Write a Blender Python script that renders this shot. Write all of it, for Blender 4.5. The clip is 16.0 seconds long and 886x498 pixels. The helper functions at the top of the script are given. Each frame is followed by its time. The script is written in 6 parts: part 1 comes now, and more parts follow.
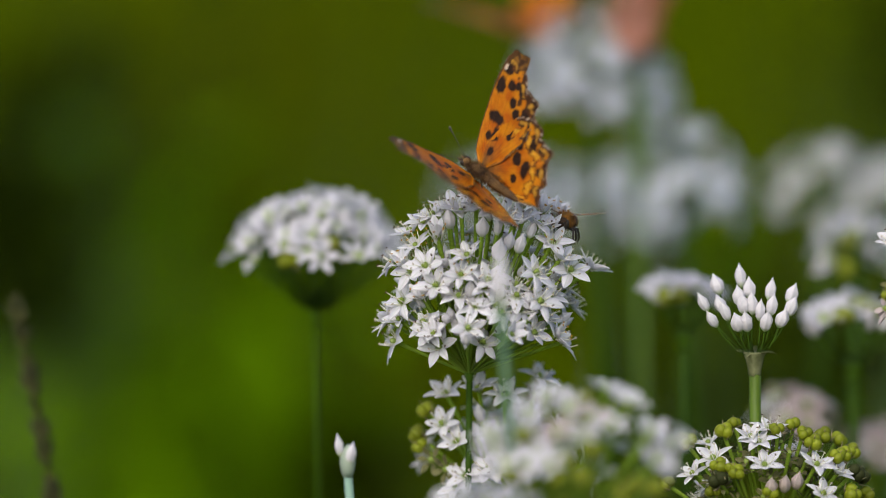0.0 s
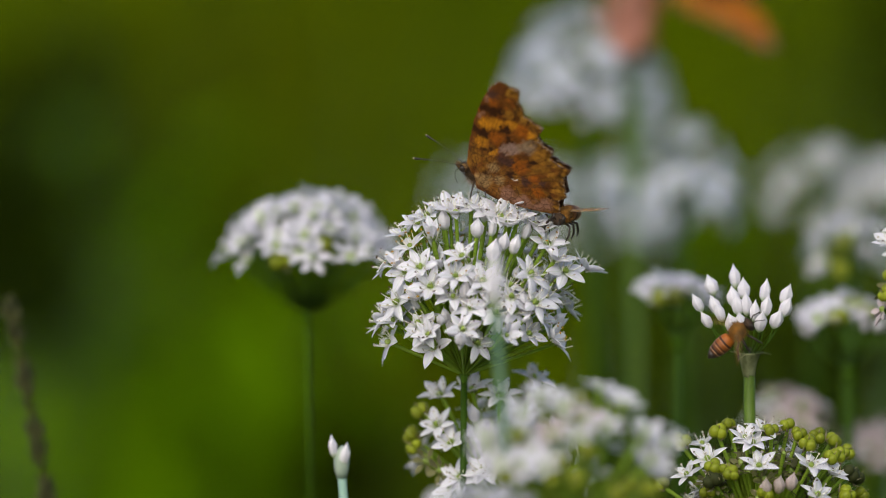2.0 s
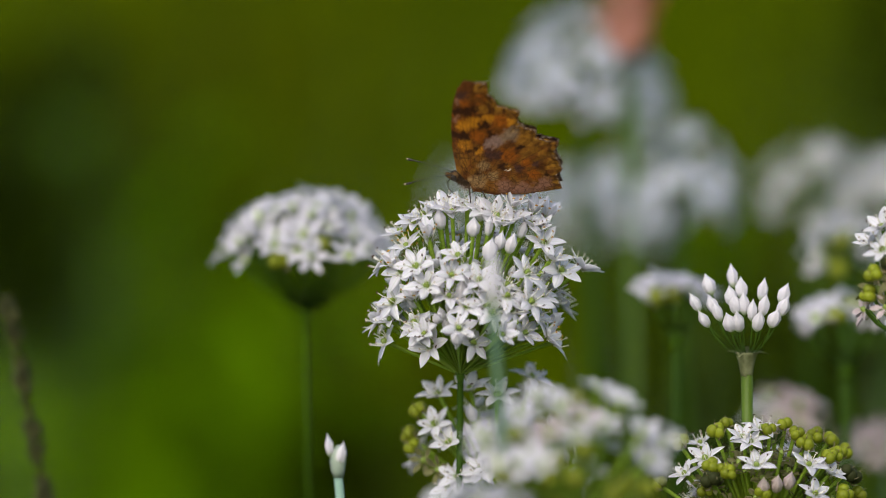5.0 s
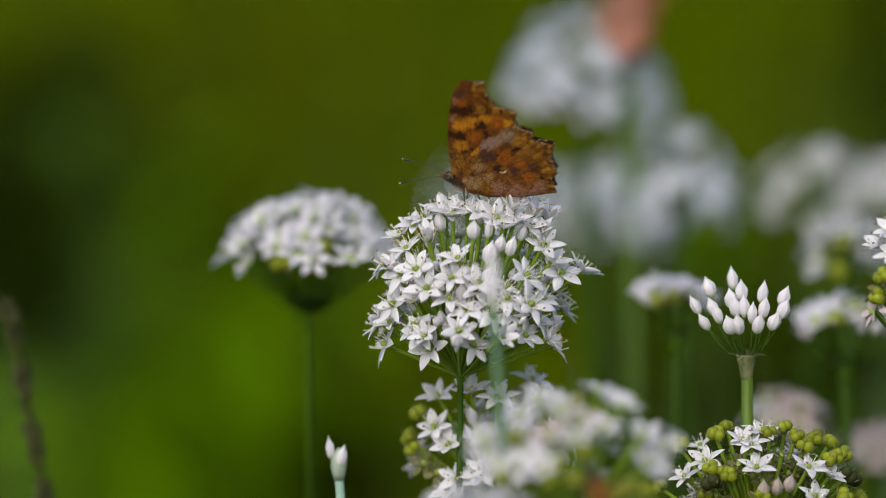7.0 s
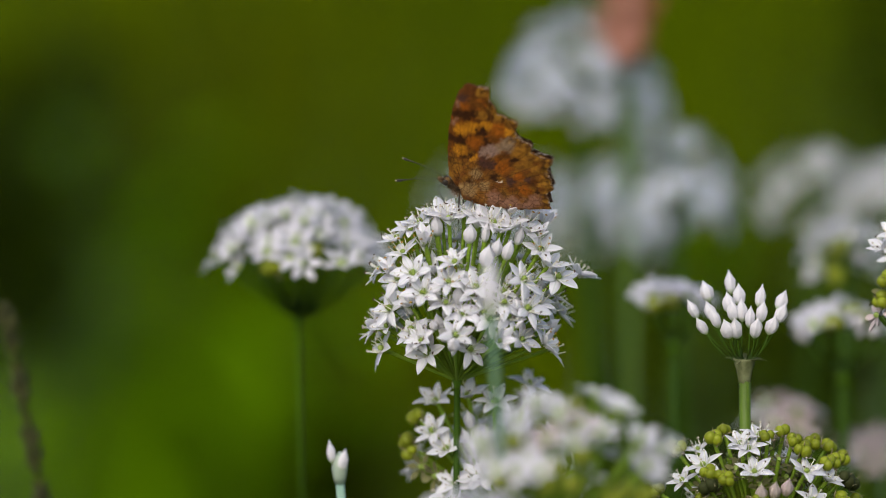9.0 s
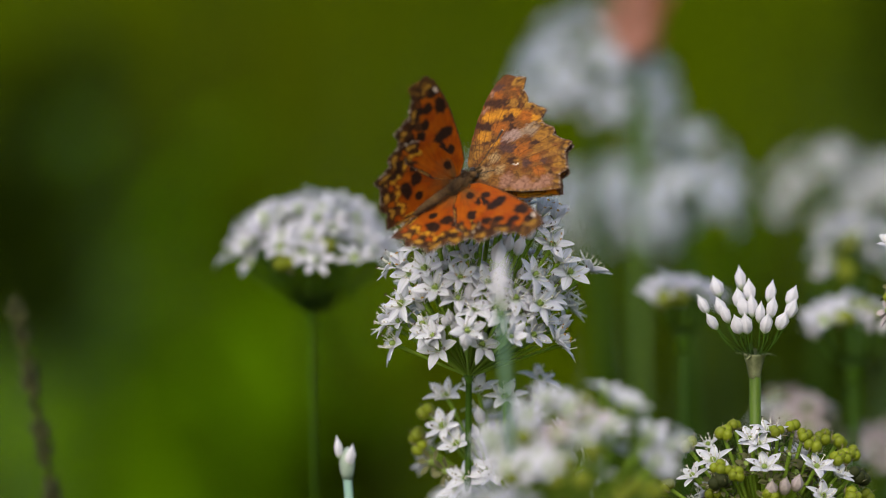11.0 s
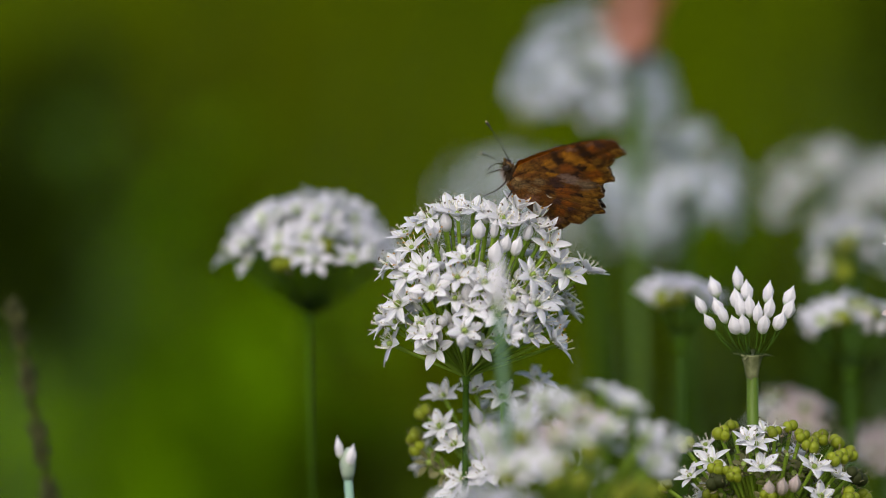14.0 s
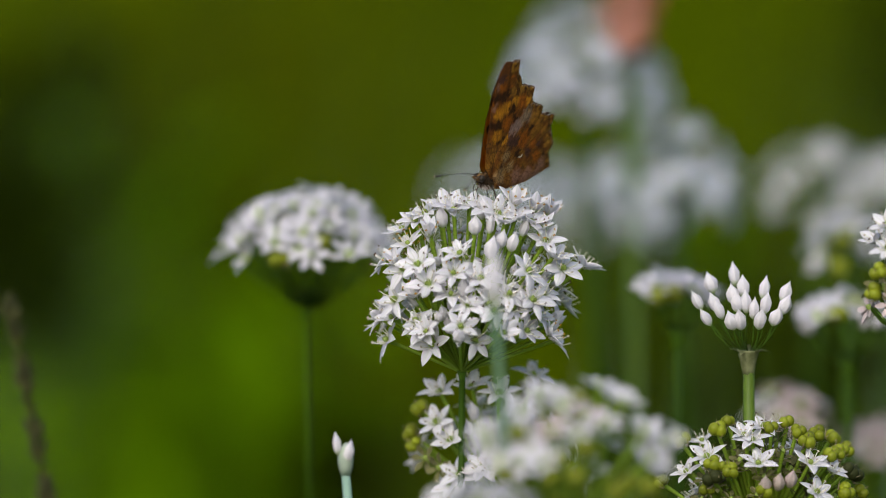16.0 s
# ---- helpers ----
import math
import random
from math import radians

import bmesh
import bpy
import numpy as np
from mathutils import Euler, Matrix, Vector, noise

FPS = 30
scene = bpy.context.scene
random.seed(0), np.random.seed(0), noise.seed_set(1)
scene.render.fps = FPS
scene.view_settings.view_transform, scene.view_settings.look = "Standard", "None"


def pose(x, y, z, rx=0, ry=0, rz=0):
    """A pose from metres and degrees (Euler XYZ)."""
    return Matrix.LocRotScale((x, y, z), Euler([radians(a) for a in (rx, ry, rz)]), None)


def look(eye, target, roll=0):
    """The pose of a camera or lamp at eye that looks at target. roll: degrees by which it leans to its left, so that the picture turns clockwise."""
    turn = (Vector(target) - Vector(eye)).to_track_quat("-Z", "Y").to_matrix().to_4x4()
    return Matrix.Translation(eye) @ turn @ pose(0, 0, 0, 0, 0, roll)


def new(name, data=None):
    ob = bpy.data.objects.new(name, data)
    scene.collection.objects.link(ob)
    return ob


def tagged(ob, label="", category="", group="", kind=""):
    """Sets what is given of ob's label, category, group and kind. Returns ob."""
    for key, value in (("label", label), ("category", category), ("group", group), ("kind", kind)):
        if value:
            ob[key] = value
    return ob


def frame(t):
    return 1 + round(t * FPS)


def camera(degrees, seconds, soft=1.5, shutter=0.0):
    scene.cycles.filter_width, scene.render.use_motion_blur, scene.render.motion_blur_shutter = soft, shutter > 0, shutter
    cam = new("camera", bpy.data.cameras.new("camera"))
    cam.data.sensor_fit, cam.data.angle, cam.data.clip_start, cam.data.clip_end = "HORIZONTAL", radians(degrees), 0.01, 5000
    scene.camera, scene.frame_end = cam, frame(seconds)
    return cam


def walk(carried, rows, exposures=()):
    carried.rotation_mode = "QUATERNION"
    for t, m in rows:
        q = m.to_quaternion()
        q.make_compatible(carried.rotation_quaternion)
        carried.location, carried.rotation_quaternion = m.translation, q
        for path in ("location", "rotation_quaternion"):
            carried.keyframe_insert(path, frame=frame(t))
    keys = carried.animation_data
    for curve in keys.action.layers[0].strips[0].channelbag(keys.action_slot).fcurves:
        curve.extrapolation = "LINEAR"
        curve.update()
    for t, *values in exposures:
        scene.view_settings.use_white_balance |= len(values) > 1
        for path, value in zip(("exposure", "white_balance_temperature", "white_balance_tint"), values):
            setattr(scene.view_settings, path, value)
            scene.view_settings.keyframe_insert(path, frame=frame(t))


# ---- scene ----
# A butterfly and bees on garlic chive flowers, seen through a long lens.
FOV, TILT = 10.4, 6.0
EYE = Vector((0.0, 0.0, 0.58))
cam = camera(FOV, 16.0, soft=0.65, shutter=0.22)
cam.data.dof.use_dof = True
cam.data.dof.focus_distance = 1.052
cam.data.dof.aperture_fstop = 4.6
cam.data.dof.aperture_blades = 0
RIGHT = Vector((1, 0, 0))
AHEAD = Vector((0, math.cos(radians(TILT)), -math.sin(radians(TILT))))
UP = Vector((0, math.sin(radians(TILT)), math.cos(radians(TILT))))


def at(right, up, ahead):
    """A place in metres from the tripod head, along the line of sight of the first moment."""
    return EYE + RIGHT * right + UP * up + AHEAD * ahead


# seconds, pan and tilt in degrees: small shakes of the lens
SHAKE = [(0, 0.0931, -0.0349), (0.5, 0.0432, -0.0416), (1, 0.0133, -0.0382), (1.5, 0.0249, -0.0349), (2, 0.0266, -0.0233), (2.5, 0.0283, -0.0333), (3, 0.0100, -0.0017), (3.5, 0.0100, -0.0233), (4, -0.0067, -0.0333), (6.5, 0.0083, -0.0116), (7, 0.0000, 0.0000), (7.5, 0.0599, -0.0033), (8, 0.0532, -0.0166), (8.5, -0.0416, 0.0515), (11, 0.0931, -0.0083), (11.5, 0.0632, -0.0166), (12, 0.0482, -0.0083), (12.5, 0.0482, -0.0017), (13, 0.0000, 0.0000), (13.5, 0.0299, -0.0083), (14, 0.0632, -0.0017), (14.5, 0.0648, -0.0116), (15, 0.0698, -0.0349), (15.5, 0.0349, -0.0349), (16, 0.0200, -0.0549)]
walk(cam, [(t, pose(*EYE, 90 - TILT + tilt, 0, pan)) for t, pan, tilt in SHAKE])

# ---- light: bright, overcast summer day ----
world = bpy.data.worlds.new("sky")
scene.world = world
world.use_nodes = True
nt = world.node_tree
sky = nt.nodes.new("ShaderNodeTexSky")
sky.sky_type = "NISHITA"
sky.sun_disc = False
sky.sun_elevation, sky.sun_rotation = radians(42), radians(205)
sky.air_density, sky.dust_density = 1.0, 3.0
nt.links.new(sky.outputs[0], nt.nodes["Background"].inputs[0])
nt.nodes["Background"].inputs[1].default_value = 0.125
sun = new("sun", bpy.data.lights.new("sun", "SUN"))
sun.data.energy, sun.data.angle, sun.data.color = 1.6, radians(72), (1.0, 0.95, 0.88)
sun.matrix_world = look((-0.38, -0.95, 0.92), (0, 0, 0))
scene.view_settings.exposure = 0.38


# ---- materials ----
def shade(name, colour, rough=0.5, vary=0.25, grain=400.0, through_light=0.0, tip=None, metal=0.0, bump=0.1, random_tone=0.15, spec=0.3, tint=None, rib=None):
    """A procedural surface: two scales of noise on the colour, a fine bump, and light that passes through thin leaves."""
    m = bpy.data.materials.new(name)
    m.use_nodes = True
    n, l = m.node_tree.nodes, m.node_tree.links
    b = n["Principled BSDF"]
    tc = n.new("ShaderNodeTexCoord")
    big, fine = n.new("ShaderNodeTexNoise"), n.new("ShaderNodeTexNoise")
    big.inputs["Scale"].default_value, fine.inputs["Scale"].default_value = grain * 0.25, grain * 2
    fine.inputs["Detail"].default_value = 4
    for q in (big, fine):
        l.new(tc.outputs["Object"], q.inputs["Vector"])
    mix = n.new("ShaderNodeMix")
    mix.data_type = "RGBA"
    second = tint or [c * (1 - vary) for c in colour]
    mix.inputs["A"].default_value, mix.inputs["B"].default_value = (*colour, 1), (*second, 1)
    ramp = n.new("ShaderNodeMapRange")
    ramp.inputs["From Min"].default_value, ramp.inputs["From Max"].default_value = 0.35, 0.7
    l.new(big.outputs["Fac"], ramp.inputs["Value"])
    l.new(ramp.outputs["Result"], mix.inputs["Factor"])
    info = n.new("ShaderNodeObjectInfo")
    geo = n.new("ShaderNodeNewGeometry")
    add = n.new("ShaderNodeMath")
    add.operation = "ADD"
    l.new(info.outputs["Random"], add.inputs[0])
    l.new(geo.outputs["Random Per Island"], add.inputs[1])
    val = n.new("ShaderNodeMapRange")
    val.inputs["From Max"].default_value = 2.0
    val.inputs["To Min"].default_value, val.inputs["To Max"].default_value = 1 - random_tone, 1 + random_tone
    l.new(add.outputs[0], val.inputs["Value"])
    fv = n.new("ShaderNodeMapRange")
    fv.inputs["To Min"].default_value, fv.inputs["To Max"].default_value = 1 - vary * 0.4, 1 + vary * 0.4
    l.new(fine.outputs["Fac"], fv.inputs["Value"])
    mul = n.new("ShaderNodeMath")
    mul.operation = "MULTIPLY"
    l.new(val.outputs["Result"], mul.inputs[0])
    l.new(fv.outputs["Result"], mul.inputs[1])
    out = n.new("ShaderNodeVectorMath")
    out.operation = "SCALE"
    l.new(mix.outputs["Result"], out.inputs[0])
    l.new(mul.outputs[0], out.inputs["Scale"])
    colour_out = out.outputs[0]
    if tip:  # another colour towards the far end of the piece (its own +x), such as a green petal base
        sep = n.new("ShaderNodeSeparateXYZ")
        l.new(tc.outputs["Generated"], sep.inputs[0])
        tr = n.new("ShaderNodeMapRange")
        tr.inputs["From Min"].default_value, tr.inputs["From Max"].default_value = tip[1], tip[2]
        l.new(sep.outputs[tip[3]], tr.inputs["Value"])
        m2 = n.new("ShaderNodeMix")
        m2.data_type = "RGBA"
        m2.inputs["A"].default_value = (*tip[0], 1)
        l.new(tr.outputs["Result"], m2.inputs["Factor"])
        l.new(colour_out, m2.inputs["B"])
        colour_out = m2.outputs["Result"]
    if rib:  # a fine line along the middle of a petal
        sp = n.new("ShaderNodeSeparateXYZ")
        l.new(tc.outputs["Generated"], sp.inputs[0])
        off, size = n.new("ShaderNodeMath"), n.new("ShaderNodeMath")
        off.operation, size.operation = "SUBTRACT", "ABSOLUTE"
        off.inputs[1].default_value = 0.5
        l.new(sp.outputs["Y"], off.inputs[0])
        l.new(off.outputs[0], size.inputs[0])
        rr, m3 = n.new("ShaderNodeMapRange"), n.new("ShaderNodeMix")
        rr.inputs["From Min"].default_value, rr.inputs["From Max"].default_value = 0.02, 0.10
        m3.data_type = "RGBA"
        m3.inputs["A"].default_value = (*rib, 1)
        l.new(size.outputs[0], rr.inputs["Value"])
        l.new(rr.outputs["Result"], m3.inputs["Factor"])
        l.new(colour_out, m3.inputs["B"])
        colour_out = m3.outputs["Result"]
    l.new(colour_out, b.inputs["Base Color"])
    b.inputs["Roughness"].default_value, b.inputs["Metallic"].default_value = rough, metal
    b.inputs["Specular IOR Level"].default_value = spec
    if bump:
        bp = n.new("ShaderNodeBump")
        bp.inputs["Strength"].default_value, bp.inputs["Distance"].default_value = bump, 0.0004
        l.new(fine.outputs["Fac"], bp.inputs["Height"])
        l.new(bp.outputs["Normal"], b.inputs["Normal"])
    if through_light:
        tl, ms = n.new("ShaderNodeBsdfTranslucent"), n.new("ShaderNodeMixShader")
        l.new(colour_out, tl.inputs["Color"])
        ms.inputs["Fac"].default_value = through_light
        l.new(b.outputs[0], ms.inputs[1])
        l.new(tl.outputs[0], ms.inputs[2])
        l.new(ms.outputs[0], n["Material Output"].inputs["Surface"])
    return m


WHITE = shade("petal_white", (0.86, 0.85, 0.89), 0.5, 0.05, 500, 0.44, tip=((0.42, 0.55, 0.20), 0.0, 0.22, "X"), random_tone=0.06, rib=(0.76, 0.78, 0.77))
BUDWHITE = shade("bud_white", (0.79, 0.77, 0.80), 0.55, 0.12, 500, 0.33, tip=((0.38, 0.50, 0.16), 0.0, 0.25, "Z"), random_tone=0.05)
PINKBUD = shade("fading_bud", (0.60, 0.50, 0.47), 0.6, 0.25, 500, 0.3, tip=((0.30, 0.30, 0.12), 0.0, 0.3, "Z"), random_tone=0.08)
# Bluer copy of the far petal white: distance's blue cast, put into the colour.
HAZEBLUE = shade("petal_hazed_blue", (0.70, 0.73, 0.86), 0.6, 0.12, 500, 0.40, random_tone=0.15)
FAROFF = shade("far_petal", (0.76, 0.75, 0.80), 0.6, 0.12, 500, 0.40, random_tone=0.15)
FADED = shade("faded_petal", (0.54, 0.45, 0.45), 0.6, 0.2, 500, 0.2, random_tone=0.15)
SPENT = shade("spent_petal", (0.15, 0.15, 0.055), 0.7, 0.4, 500, 0.2, random_tone=0.3)
OVARY = shade("ovary_green", (0.24, 0.33, 0.06), 0.4, 0.3, 500)
FRUIT = shade("fruit_green", (0.23, 0.275, 0.014), 0.45, 0.45, 260, 0.2, random_tone=0.45, spec=0.25)
DARKFRUIT = shade("fruit_dark", (0.035, 0.042, 0.012), 0.6, 0.4, 300, spec=0.12)
STALK = shade("pedicel_green", (0.38, 0.56, 0.06), 0.45, 0.3, 300, 0.5, random_tone=0.2, bump=0)
# Darker pedicel copy: shade under soft heads in the colour, deep green on buds.
DEEPSTALK = shade("deep_green_shaded_pedicel", (0.095, 0.20, 0.012), 0.5, 0.3, 300, 0.3, random_tone=0.25, bump=0)
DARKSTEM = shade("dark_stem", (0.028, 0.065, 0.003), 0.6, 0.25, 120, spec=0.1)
LIGHTSTEM = shade("light_stem", (0.085, 0.15, 0.008), 0.45, 0.4, 120)
STEM = shade("stem_green", (0.055, 0.12, 0.006), 0.45, 0.25, 120, random_tone=0.15)
PALESTEM = shade("bloomed_stem", (0.20, 0.32, 0.25), 0.6, 0.2, 200)
SPATHE = shade("papery_bract", (0.32, 0.34, 0.17), 0.7, 0.6, 1400, 0.45, tint=(0.12, 0.14, 0.05))
WITHERED = shade("withered_petal", (0.34, 0.29, 0.17), 0.8, 0.4, 600, 0.2, random_tone=0.3)
FILAMENT = shade("filament_white", (0.72, 0.71, 0.62), 0.6, 0.05, 500)
CREAM = shade("anther_cream", (0.56, 0.50, 0.40), 0.7, 0.2, 900)
ANTHER = shade("anther_brown", (0.09, 0.05, 0.03), 0.7, 0.3, 900, random_tone=0.4)
POLLEN = shade("anther_yellow", (0.50, 0.27, 0.02), 0.7, 0.3, 900, random_tone=0.3)


# ---- helpers for building ----
def thing(name, place, label, category, group="", kind=""):
    ob = new(name)
    ob.matrix_world = Matrix.Translation(place)
    ob.empty_display_size = 0.01
    return tagged(ob, label, category, group, kind)


def child(name, mesh, parent, m, label=""):
    """One more object on a mesh, under its thing; m is in the parent's space."""
    ob = new(name, mesh)
    ob.parent = parent
    ob.matrix_basis = m
    return tagged(ob, label)


def to_mesh(name, bm, mats, smooth=True):
    me = bpy.data.meshes.new(name)
    bmesh.ops.recalc_face_normals(bm, faces=bm.faces)
    if smooth:
        for f in bm.faces:
            f.smooth = True
    bm.to_mesh(me)
    bm.free()
    for m in mats if isinstance(mats, (list, tuple)) else [mats]:
        me.materials.append(m)
    return me


def tube(bm, pts, radii, sides=7, slot=0, caps=True):
    """A round tube along points."""
    rings = []
    for i, p in enumerate(pts):
        d = (Vector(pts[min(i + 1, len(pts) - 1)]) - Vector(pts[max(i - 1, 0)])).normalized()
        q = d.to_track_quat("Z", "Y")
        rings.append([bm.verts.new(Vector(p) + q @ Vector((math.cos(2 * math.pi * k / sides) * radii[i], math.sin(2 * math.pi * k / sides) * radii[i], 0))) for k in range(sides)])
    for a, b in zip(rings, rings[1:]):
        for k in range(sides):
            f = bm.faces.new((a[k], a[(k + 1) % sides], b[(k + 1) % sides], b[k]))
            f.material_index = slot
    if caps:
        for r in (rings[0][::-1], rings[-1]):
            bm.faces.new(r).material_index = slot
    return rings


def lathe(bm, profile, sides=10, slot=0, lobes=0, depth=0.0, m=Matrix()):
    """A turned body along z: (radius, height) pairs, with lobes like a pumpkin's."""
    rings = []
    for r, h in profile:
        ring = []
        for k in range(sides):
            a = 2 * math.pi * k / sides
            rr = r * (1 - depth * (0.5 + 0.5 * math.cos(lobes * a))) if lobes else r
            ring.append(bm.verts.new(m @ Vector((rr * math.cos(a), rr * math.sin(a), h))))
        rings.append(ring)
    for a, b in zip(rings, rings[1:]):
        for k in range(sides):
            bm.faces.new((a[k], a[(k + 1) % sides], b[(k + 1) % sides], b[k])).material_index = slot
    for r in (rings[0][::-1], rings[-1]):
        bm.faces.new(r).material_index = slot


def blade(bm, length, width, bend, cup, m=Matrix(), slot=0, rows=6, thick=0.00012, power=0.8):
    """A pointed, cupped leaf or tepal along +x with a little thickness."""
    top, bot = [], []
    for i in range(rows + 1):
        s = i / rows
        w = width * 0.5 * max(0.02, (math.sin(math.pi * min(1, (s * 0.86 + 0.14)) ** 1.0)) ** power)
        z = bend * s * s * length
        a, b = [], []
        for j in (-1, 0, 1):
            p = Vector((s * length, j * w, z + cup * abs(j) * w))
            a.append(bm.verts.new(m @ p))
            b.append(bm.verts.new(m @ (p - Vector((0, 0, thick)))))
        top.append(a), bot.append(b)
    for i in range(rows):
        for j in range(2):
            bm.faces.new((top[i][j], top[i + 1][j], top[i + 1][j + 1], top[i][j + 1])).material_index = slot
            bm.faces.new((bot[i][j], bot[i][j + 1], bot[i + 1][j + 1], bot[i + 1][j])).material_index = slot
        for j in (0, 2):
            bm.faces.new((top[i][j], bot[i][j], bot[i + 1][j], top[i + 1][j])).material_index = slot
    for r in (0, rows):
        bm.faces.new((*top[r], *bot[r][::-1])).material_index = slot


def facing(d, spin=0.0):
    """A turn whose +z points along d."""
    return Vector(d).to_track_quat("Z", "Y").to_matrix().to_4x4() @ Matrix.Rotation(spin, 4, "Z")


# ---- the parts of garlic chive flowers, shared by all heads ----
MM = 0.001


def petal_meshes():
    out = []
    for i in range(9):
        bm = bmesh.new()
        blade(bm, random.uniform(4.2, 5.3) * MM, random.uniform(1.95, 2.6) * MM, random.uniform(-0.6, 0.22), random.uniform(0.05, 0.42))
        out.append(to_mesh("tepal", bm, WHITE))
    return out


def core_mesh():
    bm = bmesh.new()
    lathe(bm, [(0.2 * MM, -0.5 * MM), (0.6 * MM, -0.1 * MM), (0.85 * MM, 0.5 * MM), (0.78 * MM, 1.0 * MM), (0.4 * MM, 1.4 * MM), (0.12 * MM, 1.5 * MM)], 15, 0, 3, 0.38)
    tube(bm, [(0, 0, 1.4 * MM), (0.1 * MM, 0, 3.0 * MM)], [0.13 * MM, 0.08 * MM], 5, 1)
    return to_mesh("floret", bm, [OVARY, FILAMENT])


def stamen_meshes():
    out = []
    for v in range(6):
        bm = bmesh.new()
        r, t = random.uniform(1.9, 2.9) * MM, random.uniform(2.4, 3.7) * MM
        tube(bm, [(0.8 * MM, 0, 0), (r * 0.75, 0, t * 0.5), (r, 0, t)], [0.17 * MM, 0.12 * MM, 0.07 * MM], 5, 0)
        tube(bm, [(r, -0.36 * MM, t - 0.02 * MM), (r, 0, t + 0.1 * MM), (r, 0.36 * MM, t)], [0.08 * MM, 0.20 * MM, 0.08 * MM], 6, 1)
        out.append(to_mesh("stamen", bm, [FILAMENT, POLLEN if v == 4 else ANTHER if v < 2 else CREAM]))
    return out


def bud_meshes():
    out = []
    for fat in (1.0, 0.86, 1.12, 0.7):
        bm = bmesh.new()
        prof = [(0.25, -0.3), (0.7, 0.1), (1.2, 0.8), (1.46, 1.7), (1.38, 2.6), (1.0, 3.4), (0.5, 4.05), (0.2, 4.5), (0.05, 4.95)]
        lathe(bm, [(r * fat * (1 + 0.05 * math.sin(h * 3)) * MM, h * MM) for r, h in prof], 24, 0, 6, 0.2)
        out.append(to_mesh("bud", bm, BUDWHITE))
    return out


def fruit_mesh(mat):
    bm = bmesh.new()
    for k in range(3):
        a = 2 * math.pi * k / 3 + random.uniform(-0.3, 0.3)
        r = random.uniform(1.35, 1.75) * MM
        bmesh.ops.create_uvsphere(bm, u_segments=12, v_segments=8, radius=r,
                                  matrix=Matrix.Translation((math.cos(a) * 1.15 * MM, math.sin(a) * 1.15 * MM, random.uniform(1.4, 1.9) * MM)) @ Matrix.Diagonal((1, 1, random.uniform(1.0, 1.2), 1)))
    tube(bm, [(0, 0, 3 * MM), (0.2 * MM, 0.1 * MM, 4.4 * MM)], [0.16 * MM, 0.06 * MM], 5, 1)
    for k in range(4):
        a, r = k * 1.6 + random.uniform(-0.3, 0.3), random.uniform(2.2, 3.6) * MM
        c, s = math.cos(a), math.sin(a)
        tube(bm, [(0, 0, 0.1 * MM), (c * 2.0 * MM, s * 2.0 * MM, random.uniform(-0.2, 0.5) * MM), (c * r, s * r, random.uniform(0.5, 3.2) * MM)], [0.25 * MM, random.uniform(0.15, 0.35) * MM, 0.05 * MM], 5, 1)
    return to_mesh("fruit", bm, [mat, WITHERED])


def far_floret(mat):
    """A whole small star in one skin, for heads that are never sharp."""
    bm = bmesh.new()
    ring = [bm.verts.new((math.cos(math.pi * (k - 0.5) / 6) * 1.2 * MM, math.sin(math.pi * (k - 0.5) / 6) * 1.2 * MM, 0.3 * MM)) for k in range(12)]
    crown = [bm.verts.new((math.cos(math.pi * (k - 0.5) / 6) * 0.8 * MM, math.sin(math.pi * (k - 0.5) / 6) * 0.8 * MM, 1.4 * MM)) for k in range(12)]
    top = bm.verts.new((0, 0, 1.9 * MM))
    for k in range(12):
        q = (k + 1) % 12
        bm.faces.new((ring[k], ring[q], crown[q], crown[k])).material_index = 1
        bm.faces.new((crown[k], crown[q], top)).material_index = 1
    for k in range(6):
        m = Matrix.Rotation(math.pi * k / 3, 4, "Z")
        lift, ln = random.uniform(0.05, 0.6), random.uniform(4.9, 5.8)
        rows = [(ring[2 * k], None, ring[2 * k + 1])]
        for s, w in ((0.45, 1.3), (0.8, 0.85)):
            r, z = (1 + s * ln * math.cos(lift)) * MM, (0.3 + s * ln * math.sin(lift)) * MM
            rows.append(tuple(bm.verts.new(m @ Vector((r, y * w * MM, z + abs(y) * 0.3 * MM))) for y in (-1, 0, 1)))
        tip = bm.verts.new(m @ Vector(((1 + ln * math.cos(lift)) * MM, 0, (0.3 + ln * math.sin(lift)) * MM)))
        a, b, c = rows
        bm.faces.new((a[0], b[0], b[1])), bm.faces.new((a[0], b[1], a[2])), bm.faces.new((a[2], b[1], b[2]))
        bm.faces.new((b[0], c[0], c[1], b[1])), bm.faces.new((b[1], c[1], c[2], b[2]))
        bm.faces.new((c[0], tip, c[1])), bm.faces.new((c[1], tip, c[2]))
    return to_mesh("floret", bm, [mat, OVARY])


def pedicel_mesh(mat, bow=0.0):
    """A thin stalk of length 1, that sags by bow in the middle."""
    bm = bmesh.new()
    tube(bm, [(0, 0, 0), (0, -0.72 * bow, 0.22), (0, -bow, 0.5), (0, -0.72 * bow, 0.78), (0, 0, 1.0)], [0.30 * MM, 0.31 * MM, 0.33 * MM, 0.38 * MM, 0.46 * MM], 7, 0, False)
    return to_mesh("pedicel", bm, mat)


